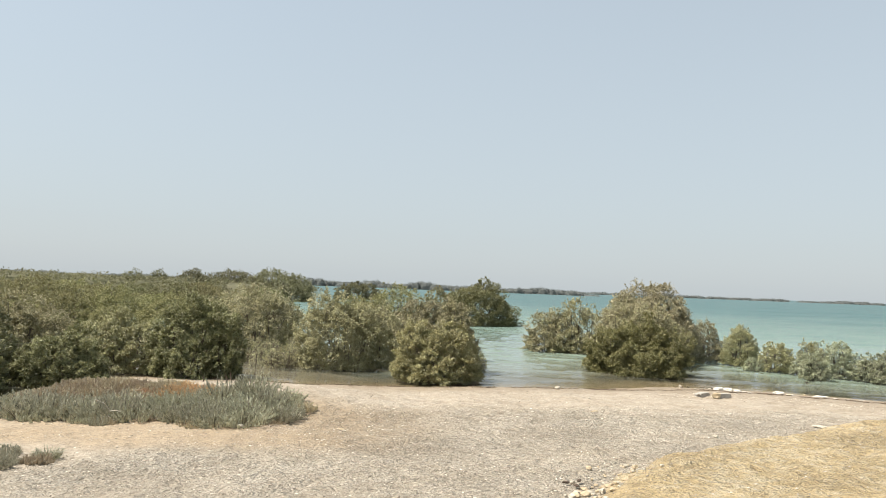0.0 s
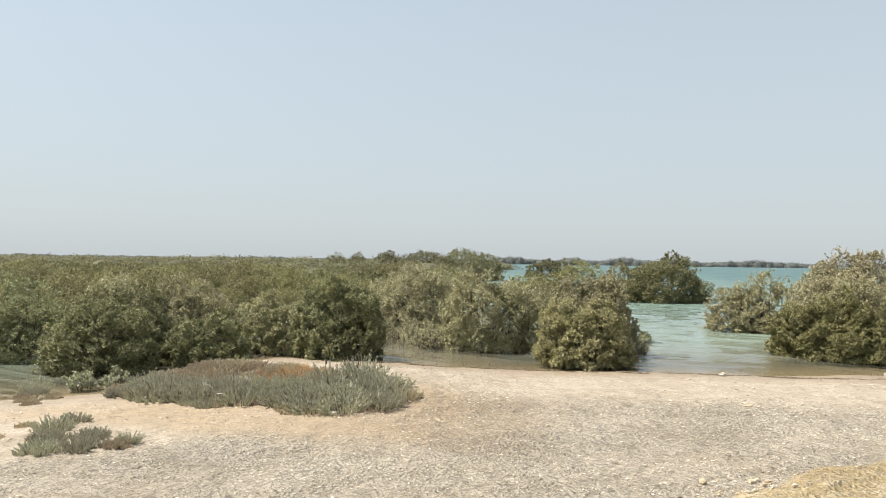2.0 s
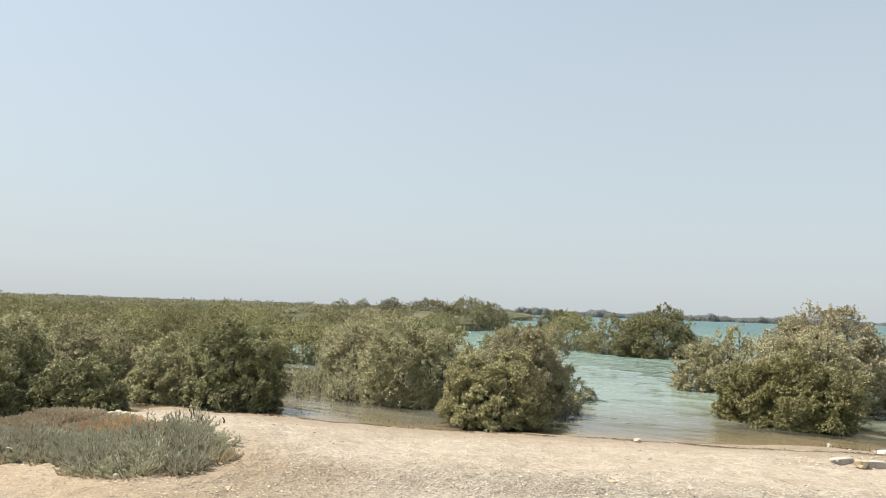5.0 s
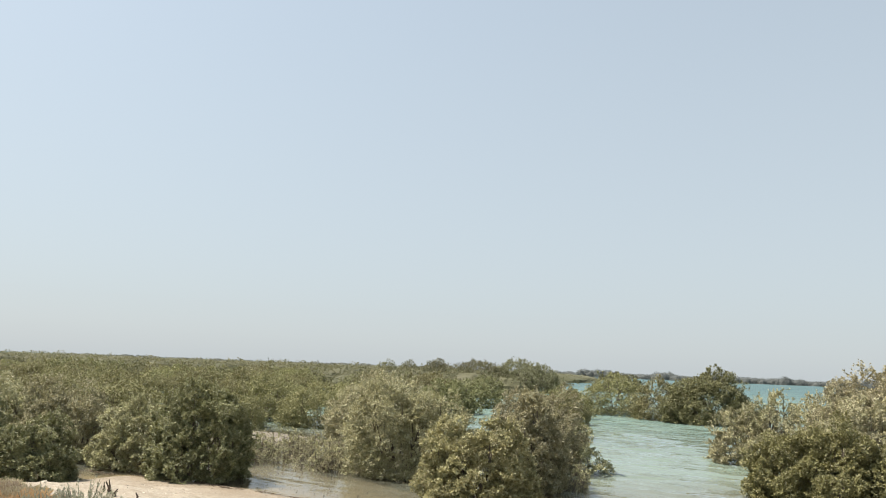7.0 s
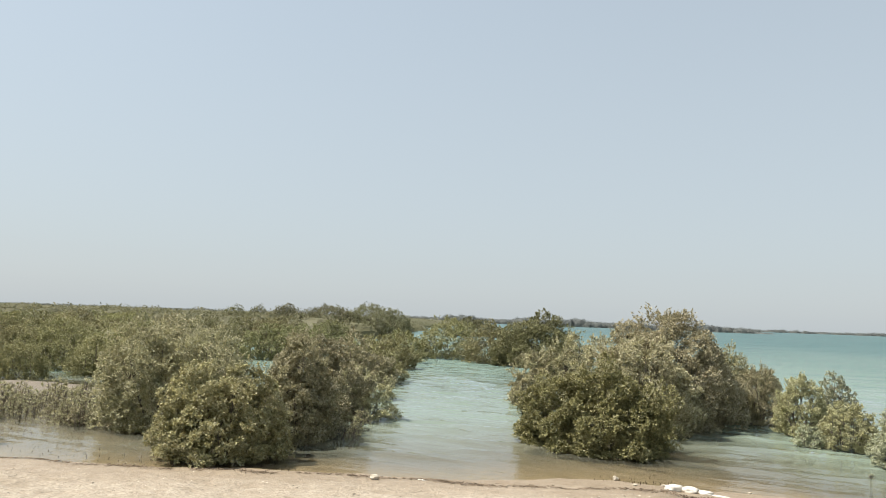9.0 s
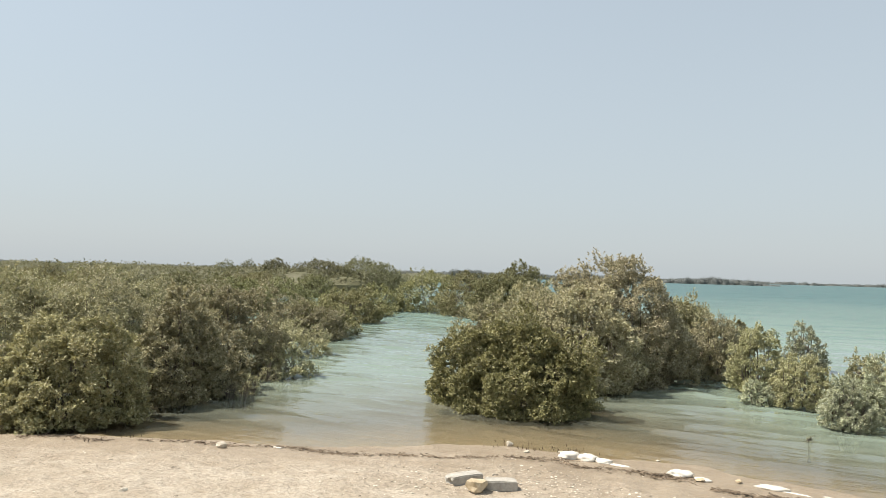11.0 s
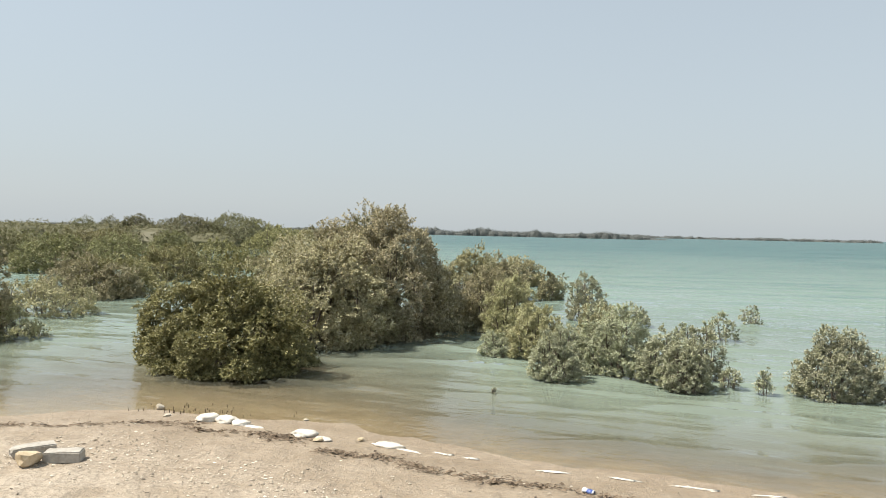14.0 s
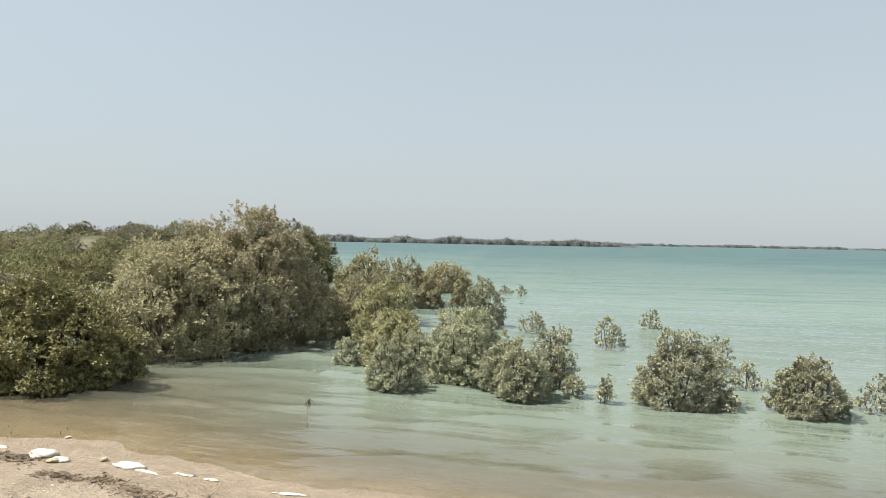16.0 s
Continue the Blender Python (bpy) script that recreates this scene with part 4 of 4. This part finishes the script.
# ---- stones, blocks and flotsam ----
def lump(name, seed, size, material, cuts=5, uneven=0.16, detail=2):
    """A broken stone or worn lump: a ball cut by planes and roughened; its foot lies at z = 0."""
    g = np.random.default_rng(seed)
    bm = bmesh.new()
    bmesh.ops.create_icosphere(bm, subdivisions=detail, radius=1)
    planes = [(unit(g.normal(size=3)), g.uniform(0.62, 0.85)) for _ in range(cuts)]
    for v in bm.verts:
        p = np.array(v.co)
        for n, o in planes:
            p = p - n * max(0.0, float(p @ n) - o)
        p = p * (1 + uneven * noise.noise(Vector(p * 1.7) + Vector((seed, 0, 0))) + 0.4 * uneven * noise.noise(Vector(p * 5) + Vector((0, seed, 0))))
        v.co = Vector(p) * 0.5
    for v in bm.verts:
        v.co = Vector((v.co.x * size[0], v.co.y * size[1], v.co.z * size[2]))
    low = min(v.co.z for v in bm.verts)
    for v in bm.verts:
        v.co.z -= low + 0.12 * size[2]
    for f in bm.faces:
        f.smooth = detail > 2
    me = bpy.data.meshes.new(name)
    bm.to_mesh(me)
    bm.free()
    me.materials.append(material)
    return me


def place(name, label, category, me, x, y, turn=0.0, group="", sink=0.0, z=None):
    ob = tagged(new(name, me), label, category, group)
    ob.matrix_basis = pose(x, y, (ground_height(x, y) if z is None else z) - sink, 0, 0, turn)
    return ob


STONES = [(1.86, 12.6, 0.14, 0.1, 0.11, M_STONE, "pale rounded stone at the water's edge"), (4.25, 13.7, 0.1, 0.08, 0.1, M_STONE, "small pale stone at the water's edge"), (4.45, 13.45, 0.09, 0.07, 0.05, M_STONE, "small flat stone on wet sand"),
          (0.0, 7.95, 0.07, 0.05, 0.05, M_STONE, "small pale stone on gravel"), (-1.06, 7.9, 0.11, 0.06, 0.04, M_ROCKY, "flat buff stone on sandy soil"), (1.88, 9.4, 0.13, 0.07, 0.05, M_ROCKY, "flat brown stone on sand"),
          (2.55, 9.5, 0.08, 0.06, 0.05, M_STONE, "small pale stone on sand"), (2.1, 11.0, 0.09, 0.07, 0.05, M_STONE, "small pale stone on sand"), (2.95, 8.15, 0.08, 0.07, 0.05, M_STONE, "small white stone on gravel"),
          (1.8, 8.9, 0.06, 0.05, 0.04, M_STONE, "small white stone on gravel"), (-2.1, 7.78, 0.1, 0.08, 0.09, M_STONE, "pale stone beside the saltbush"), (5.9, 12.95, 0.13, 0.08, 0.06, M_ROCKY, "buff stone at the water's edge"),
          (6.2, 13.05, 0.1, 0.07, 0.05, M_ROCKY, "buff stone at the water's edge"), (4.6, 9.25, 0.24, 0.08, 0.07, M_STONE, "long white stone at the spoil's edge"), (-4.2, 10.05, 0.16, 0.1, 0.07, M_STONE, "pale stone behind the saltbush"),
          (4.75, 13.62, 0.12, 0.06, 0.03, M_STONE, "flat white chip in the shallows"), (5.6, 13.6, 0.08, 0.05, 0.03, M_STONE, "flat white chip in the shallows")]
for i, (x, y, a, b, c, mat, words) in enumerate(STONES):
    place("stone", words, "stone", lump("stone", 500 + i, (a * 0.75, b * 0.75, c * 0.6), mat, 6, 0.24), x, y, 37 * i % 180, "loose stones on the beach")
g = np.random.default_rng(71)
for i in range(110):
    t = g.random() ** 1.4
    x, y = 1.15 + 0.75 * t + g.normal() * 0.12 - 0.06, 5.55 + 1.3 * t + g.normal() * 0.12
    s = (0.016 + 0.034 * g.random() ** 2) * (1.25 - 0.5 * t)
    place("rubble_stone", "broken pale limestone piece along the spoil's edge", "stone", lump("rubble_stone", 540 + i, (s * 1.3, s, s * 0.8), M_ROCKY if i % 3 else M_STONE, 8, 0.3), x, y, g.uniform(0, 360), "rubble along the spoil heap")
for i, (x, y) in enumerate([(1.02, 5.98), (1.13, 6.02), (1.09, 5.9)]):
    place("charred_chip", "black charred wood chip on the rubble", "wood", lump("charred_chip", 600 + i, (0.07, 0.035, 0.025), M_DRIFT, 5), x, y, 20 + 50 * i, sink=-0.02)


def block_mesh(seed, a, b, c, broken=0.0):
    """A concrete block with worn arrises and chips; broken: how far one end is knocked off."""
    bm = bmesh.new()
    bmesh.ops.create_cube(bm, size=1)
    for v in bm.verts:
        v.co = Vector((v.co.x * a, v.co.y * b, (v.co.z + 0.5) * c))
    bmesh.ops.bevel(bm, geom=list(bm.edges), offset=0.007, segments=2, affect="EDGES")
    bmesh.ops.subdivide_edges(bm, edges=[e for e in bm.edges if e.calc_length() > 0.05], cuts=4, use_grid_fill=True)
    for v in bm.verts:
        n = noise.noise(v.co * 22 + Vector((seed, 0, 0)))
        v.co += Vector((noise.noise(v.co * 35), noise.noise(v.co * 35 + Vector((9, 0, 0))), n)) * 0.003
        end = v.co.x / a + 0.5
        if broken and end > 0.6:
            v.co.x -= broken * a * (end - 0.6) * (0.5 + 1.6 * abs(noise.noise(v.co * 14 + Vector((0, seed, 0)))))
            v.co.z *= 1 - 0.3 * (end - 0.6) + 0.5 * (end - 0.6) * noise.noise(v.co * 25)
    me = bpy.data.meshes.new("concrete_block")
    bm.to_mesh(me)
    bm.free()
    me.materials.append(M_CONCRETE)
    return me


place("concrete_block", "grey weathered concrete block lying on the sand", "block", block_mesh(3, 0.23, 0.12, 0.075), 4.45, 12.1, 17, "concrete blocks on the sand", 0.012)
place("concrete_block", "broken concrete block with a knocked-off end", "block", block_mesh(8, 0.3, 0.12, 0.085, 0.4), 4.14, 12.2, 222, "concrete blocks on the sand", 0.015)
place("stone", "buff broken stone leaning by the blocks", "stone", lump("stone", 77, (0.2, 0.13, 0.13), M_ROCKY, 9, 0.26), 4.3, 11.96, 20, "loose stones on the beach")

FOAM = [(4.84, 13.4, 0.2, 0.15, 0.1, 15, "large bleached lump at the water's edge"), (5.0, 13.38, 0.19, 0.15, 0.1, -10, "rounded bleached lump at the water's edge"), (5.14, 13.33, 0.16, 0.12, 0.07, -12, "low bleached lump on wet sand"),
        (5.27, 13.27, 0.2, 0.07, 0.025, -20, "thin bleached slab on wet sand"), (5.76, 13.06, 0.2, 0.13, 0.09, 0, "bleached lump tangled with seaweed"), (5.92, 13.0, 0.14, 0.08, 0.05, -15, "small bleached lump tangled with seaweed"),
        (6.43, 12.95, 0.24, 0.1, 0.06, -12, "long bleached lump at the water's edge"), (6.58, 12.88, 0.24, 0.045, 0.02, -20, "thin bleached strip on wet sand")]
for i, (x, y, a, b, c, turn, words) in enumerate(FOAM):
    place("foam_lump", words, "foam", lump("foam_lump", 620 + i, (a, b, c * 0.7), M_FOAM, 0, 0.34, 3), x, y, turn, "bleached lumps along the waterline", 0.01, max(ground_height(x, y), -0.01))
for i, (x, y, a) in enumerate([(6.85, 12.86, 0.2), (7.05, 12.8, 0.16), (7.62, 12.62, 0.3), (8.08, 12.55, 0.32), (8.5, 12.47, 0.36), (8.95, 12.42, 0.3), (2.3, 12.8, 0.16)]):
    place("foam_streak", "thin line of dried sea foam on wet sand", "foam", lump("foam_streak", 640 + i, (a * 0.62, 0.032, 0.006), M_FOAM, 0, 1.1, 3), x, y, -16 + 7 * (i % 3), "dried foam along the waterline", 0.0, max(ground_height(x, y), 0.0))


def strands(name, label, spots, material, seed, category, flakes=0):
    """Small curled strands lying on the ground."""
    g = np.random.default_rng(seed)
    pieces = []
    for x, y, lie, size in spots:
        n = 4
        th = lie + g.normal() * 0.5
        pts = []
        for k in range(n):
            px, py = x + math.cos(th) * size * k / n, y + math.sin(th) * size * k / n
            pts.append((px, py, 0.004 + abs(g.normal()) * 0.004))
            th += g.normal() * 0.5
        pts = np.array(pts)
        pts[:, 2] += np.maximum(ground_layers(pts[:, 0], pts[:, 1])[0], -0.005)
        pieces.append(tube(pts, 0.0034 * g.uniform(0.5, 1.4), 0.0012, 3))
    if flakes:
        a = np.array(spots)[g.integers(0, len(spots), flakes)]
        p = np.stack([a[:, 0] + g.normal(size=flakes) * 0.045, a[:, 1] + g.normal(size=flakes) * 0.03, np.zeros(flakes)], 1)
        p[:, 2] = np.maximum(ground_layers(p[:, 0], p[:, 1])[0], -0.005) + 0.004 + 0.007 * g.random(flakes)
        th = a[:, 2] + g.normal(size=flakes) * 0.7
        ln = g.uniform(0.012, 0.042, flakes)
        pieces.append(leaves(p, np.stack([np.cos(th), np.sin(th), g.normal(size=flakes) * 0.12], 1), unit(np.array((0, 0, 1.0)) + g.normal(size=(flakes, 3)) * 0.25), ln, ln * 0.5))
    return tagged(new(name, mesh_of(name, *joined(pieces), material)), label, category, kind="stuff")


WRACK = np.array([(-6.0, 12.1), (-4.6, 12.15), (-3.0, 12.12), (-1.2, 12.12), (0.7, 12.5), (1.64, 12.75), (2.66, 12.82), (3.24, 12.78), (4.07, 13.05), (4.6, 13.15), (5.24, 13.06), (5.67, 12.95), (6.12, 12.7), (6.37, 12.62), (6.7, 12.42), (7.23, 12.32), (7.6, 12.22), (8.6, 12.0)])
g = np.random.default_rng(81)
spots = []
seg = np.hypot(*np.diff(WRACK, axis=0).T)
for _ in range(1300):
    k = g.choice(len(seg), p=seg / seg.sum())
    t = g.random()
    p = WRACK[k] * (1 - t) + WRACK[k + 1] * t
    heap = 0.85 + 0.4 * math.sin(p[0] * 5.1) + 0.4 * math.sin(p[0] * 11.3 + 1)
    if g.random() > heap or (p[0] < 1.4 and g.random() < 0.35):
        continue
    d = WRACK[k + 1] - WRACK[k]
    spots.append((p[0] + g.normal() * 0.05, p[1] + g.normal() * 0.022 + 0.05 * math.sin(p[0] * 6), math.atan2(d[1], d[0]), g.uniform(0.03, 0.09)))
for cx, cy, n in ((5.56, 13.0, 50), (6.3, 12.64, 22), (6.75, 12.42, 16), (7.1, 12.33, 16), (4.75, 13.22, 16)):
    spots += [(cx + g.normal() * 0.13, cy + g.normal() * 0.045, g.uniform(-0.6, 0.6), g.uniform(0.05, 0.12)) for _ in range(n)]
strands("seaweed_wrack", "dark dried seaweed line along the high-water mark", spots, M_WRACK, 82, "seaweed", 2600)
spots = [(g.uniform(-5, 8.5), g.uniform(5, 12.5), g.uniform(0, 6.28), g.uniform(0.02, 0.05)) for _ in range(300)]
strands("twig_litter", "scattered dry twigs and leaf litter on the beach", spots, M_BARK, 83, "litter")

# pencil roots standing out of the mud
pieces = []
for _ in range(260):
    u = g.random()
    if u < 0.55:
        x, y = g.uniform(-5.0, 0.9), 12.35 + abs(g.normal()) * 0.35
    elif u < 0.72:
        x, y = 4.55 + g.normal() * 0.3, 13.56 + abs(g.normal()) * 0.2
    else:
        x, y = g.uniform(-5.8, -2.2), g.uniform(13.3, 15)
    z, t = max(ground_height(x, y), -0.01), g.uniform(0.008, 0.032)
    pieces.append(tube([(x, y, z - 0.01), (x + g.normal() * 0.006, y + g.normal() * 0.006, z + t)], 0.004, 0.002, 4))
tagged(new("pencil_roots", mesh_of("pencil_roots", *joined(pieces), M_DRIFT)), "dark mangrove breathing roots standing out of the mud", "roots", kind="stuff")

# stumps of dead stems in the sand
for i, (x, y, h, r) in enumerate([(-3.3, 10.05, 0.08, 0.011), (-2.87, 9.72, 0.12, 0.012), (-2.78, 9.69, 0.14, 0.01), (-2.65, 9.6, 0.07, 0.022), (-2.32, 9.56, 0.06, 0.011)]):
    g = np.random.default_rng(90 + i)
    z = ground_height(x, y)
    v, f = tube([(0, 0, -0.04), (g.normal() * 0.01, g.normal() * 0.01, h * 0.5), (g.normal() * 0.02, g.normal() * 0.02, h)], r * 1.2, r * 0.5, 6)
    ob = place("stump_stick", "dark dead stem standing in the sand", "stick", mesh_of("stump_stick", v, f, M_DRIFT, True), x, y, 0, "dead stems in the sand")
# bleached twig on the saltbush
g = np.random.default_rng(97)
twig = [tube([(0, 0, 0), (0.05, -0.02, 0.12), (0.0, -0.05, 0.2), (-0.1, -0.06, 0.24)], 0.006, 0.003, 4), tube([(0.05, -0.02, 0.12), (0.14, -0.05, 0.13), (0.22, -0.05, 0.1)], 0.005, 0.002, 4), tube([(0.02, -0.01, 0.06), (0.12, -0.06, 0.03)], 0.004, 0.002, 4)]
place("dead_twig", "bleached forked twig lying on saltbush", "twig", mesh_of("dead_twig", *joined(twig), M_PALEWOOD, True), -3.6, 7.95)
# crushed drink can
can = thing("drink_can", "crushed white and blue drink can on the sand", "can")
for nm, mat, lo, hi in (("body", M_WHITEPLASTIC, -0.06, -0.012), ("band", M_BLUE, -0.012, 0.045), ("rim", M_WHITEPLASTIC, 0.045, 0.06)):
    rings = [(s, 0.033 * (1 - 0.25 * max(0, abs(s) - 0.05) / 0.01) * (1 + 0.12 * math.sin(s * 90))) for s in np.linspace(lo, hi, 7)]
    v = [(s, r * math.cos(a), 0.7 * r * math.sin(a) * (1 + 0.2 * math.sin(3 * a + s * 60)) + 0.024) for s, r in rings for a in np.arange(14) * 2 * math.pi / 14]
    f = [(i * 14 + j, i * 14 + (j + 1) % 14, (i + 1) * 14 + (j + 1) % 14, (i + 1) * 14 + j) for i in range(6) for j in range(14)]
    part(nm, mesh_of(nm, v, f, mat, True), can)
can.matrix_basis = pose(7.82, 12.22, ground_height(7.82, 12.22), 0, 0, -35) @ Matrix.Diagonal((0.66, 0.66, 0.6, 1))

# ---- gravel and shells ----
g = np.random.default_rng(101)
n = 170000
x, y = g.uniform(-6.0, 9.0, n), 3.2 + 10.3 * g.random(n)
z, d, lay = ground_layers(x, y)
bar = np.exp(-((d - 1.45 - 0.2 * np.sin(x * 1.3)) / 0.34) ** 2) * smooth(x, 3.0, 4.5) * 1.0
share = np.clip(0.03 + 0.5 * lay["gravel"] * (1 - lay["spoil"]) + 0.1 * lay["soil"] + 0.05 * lay["spoil"] + bar, 0, 1) * (d > 0.15)
keep = g.random(n) < share
x, y, z = x[keep], y[keep], z[keep]
n = len(x)
size = 0.004 + 0.011 * g.random(n) ** 3
base = np.array([(1, 0, 0), (0, 1, 0), (-1, 0, 0), (0, -1, 0), (0, 0, 0.8), (0, 0, -0.6)], float)
th = g.uniform(0, 6.28, n)
shape = base[None] * g.uniform(0.55, 1.25, (n, 6, 1)) * np.stack([size * 1.25, size * 0.85, size * 0.7], 1)[:, None]
rot = np.stack([shape[..., 0] * np.cos(th)[:, None] - shape[..., 1] * np.sin(th)[:, None], shape[..., 0] * np.sin(th)[:, None] + shape[..., 1] * np.cos(th)[:, None], shape[..., 2]], -1)
v = (rot + np.stack([x, y, z + size * 0.2], 1)[:, None]).reshape(-1, 3)
tri = np.array([(0, 1, 4), (1, 2, 4), (2, 3, 4), (3, 0, 4), (1, 0, 5), (2, 1, 5), (3, 2, 5), (0, 3, 5)])
f = (tri[None] + (np.arange(n) * 6)[:, None, None]).reshape(-1, 3)
tagged(new("gravel", mesh_of("gravel", v, f, M_PEBBLE)), "grey gravel and broken shells strewn over the sand", "gravel", kind="stuff")
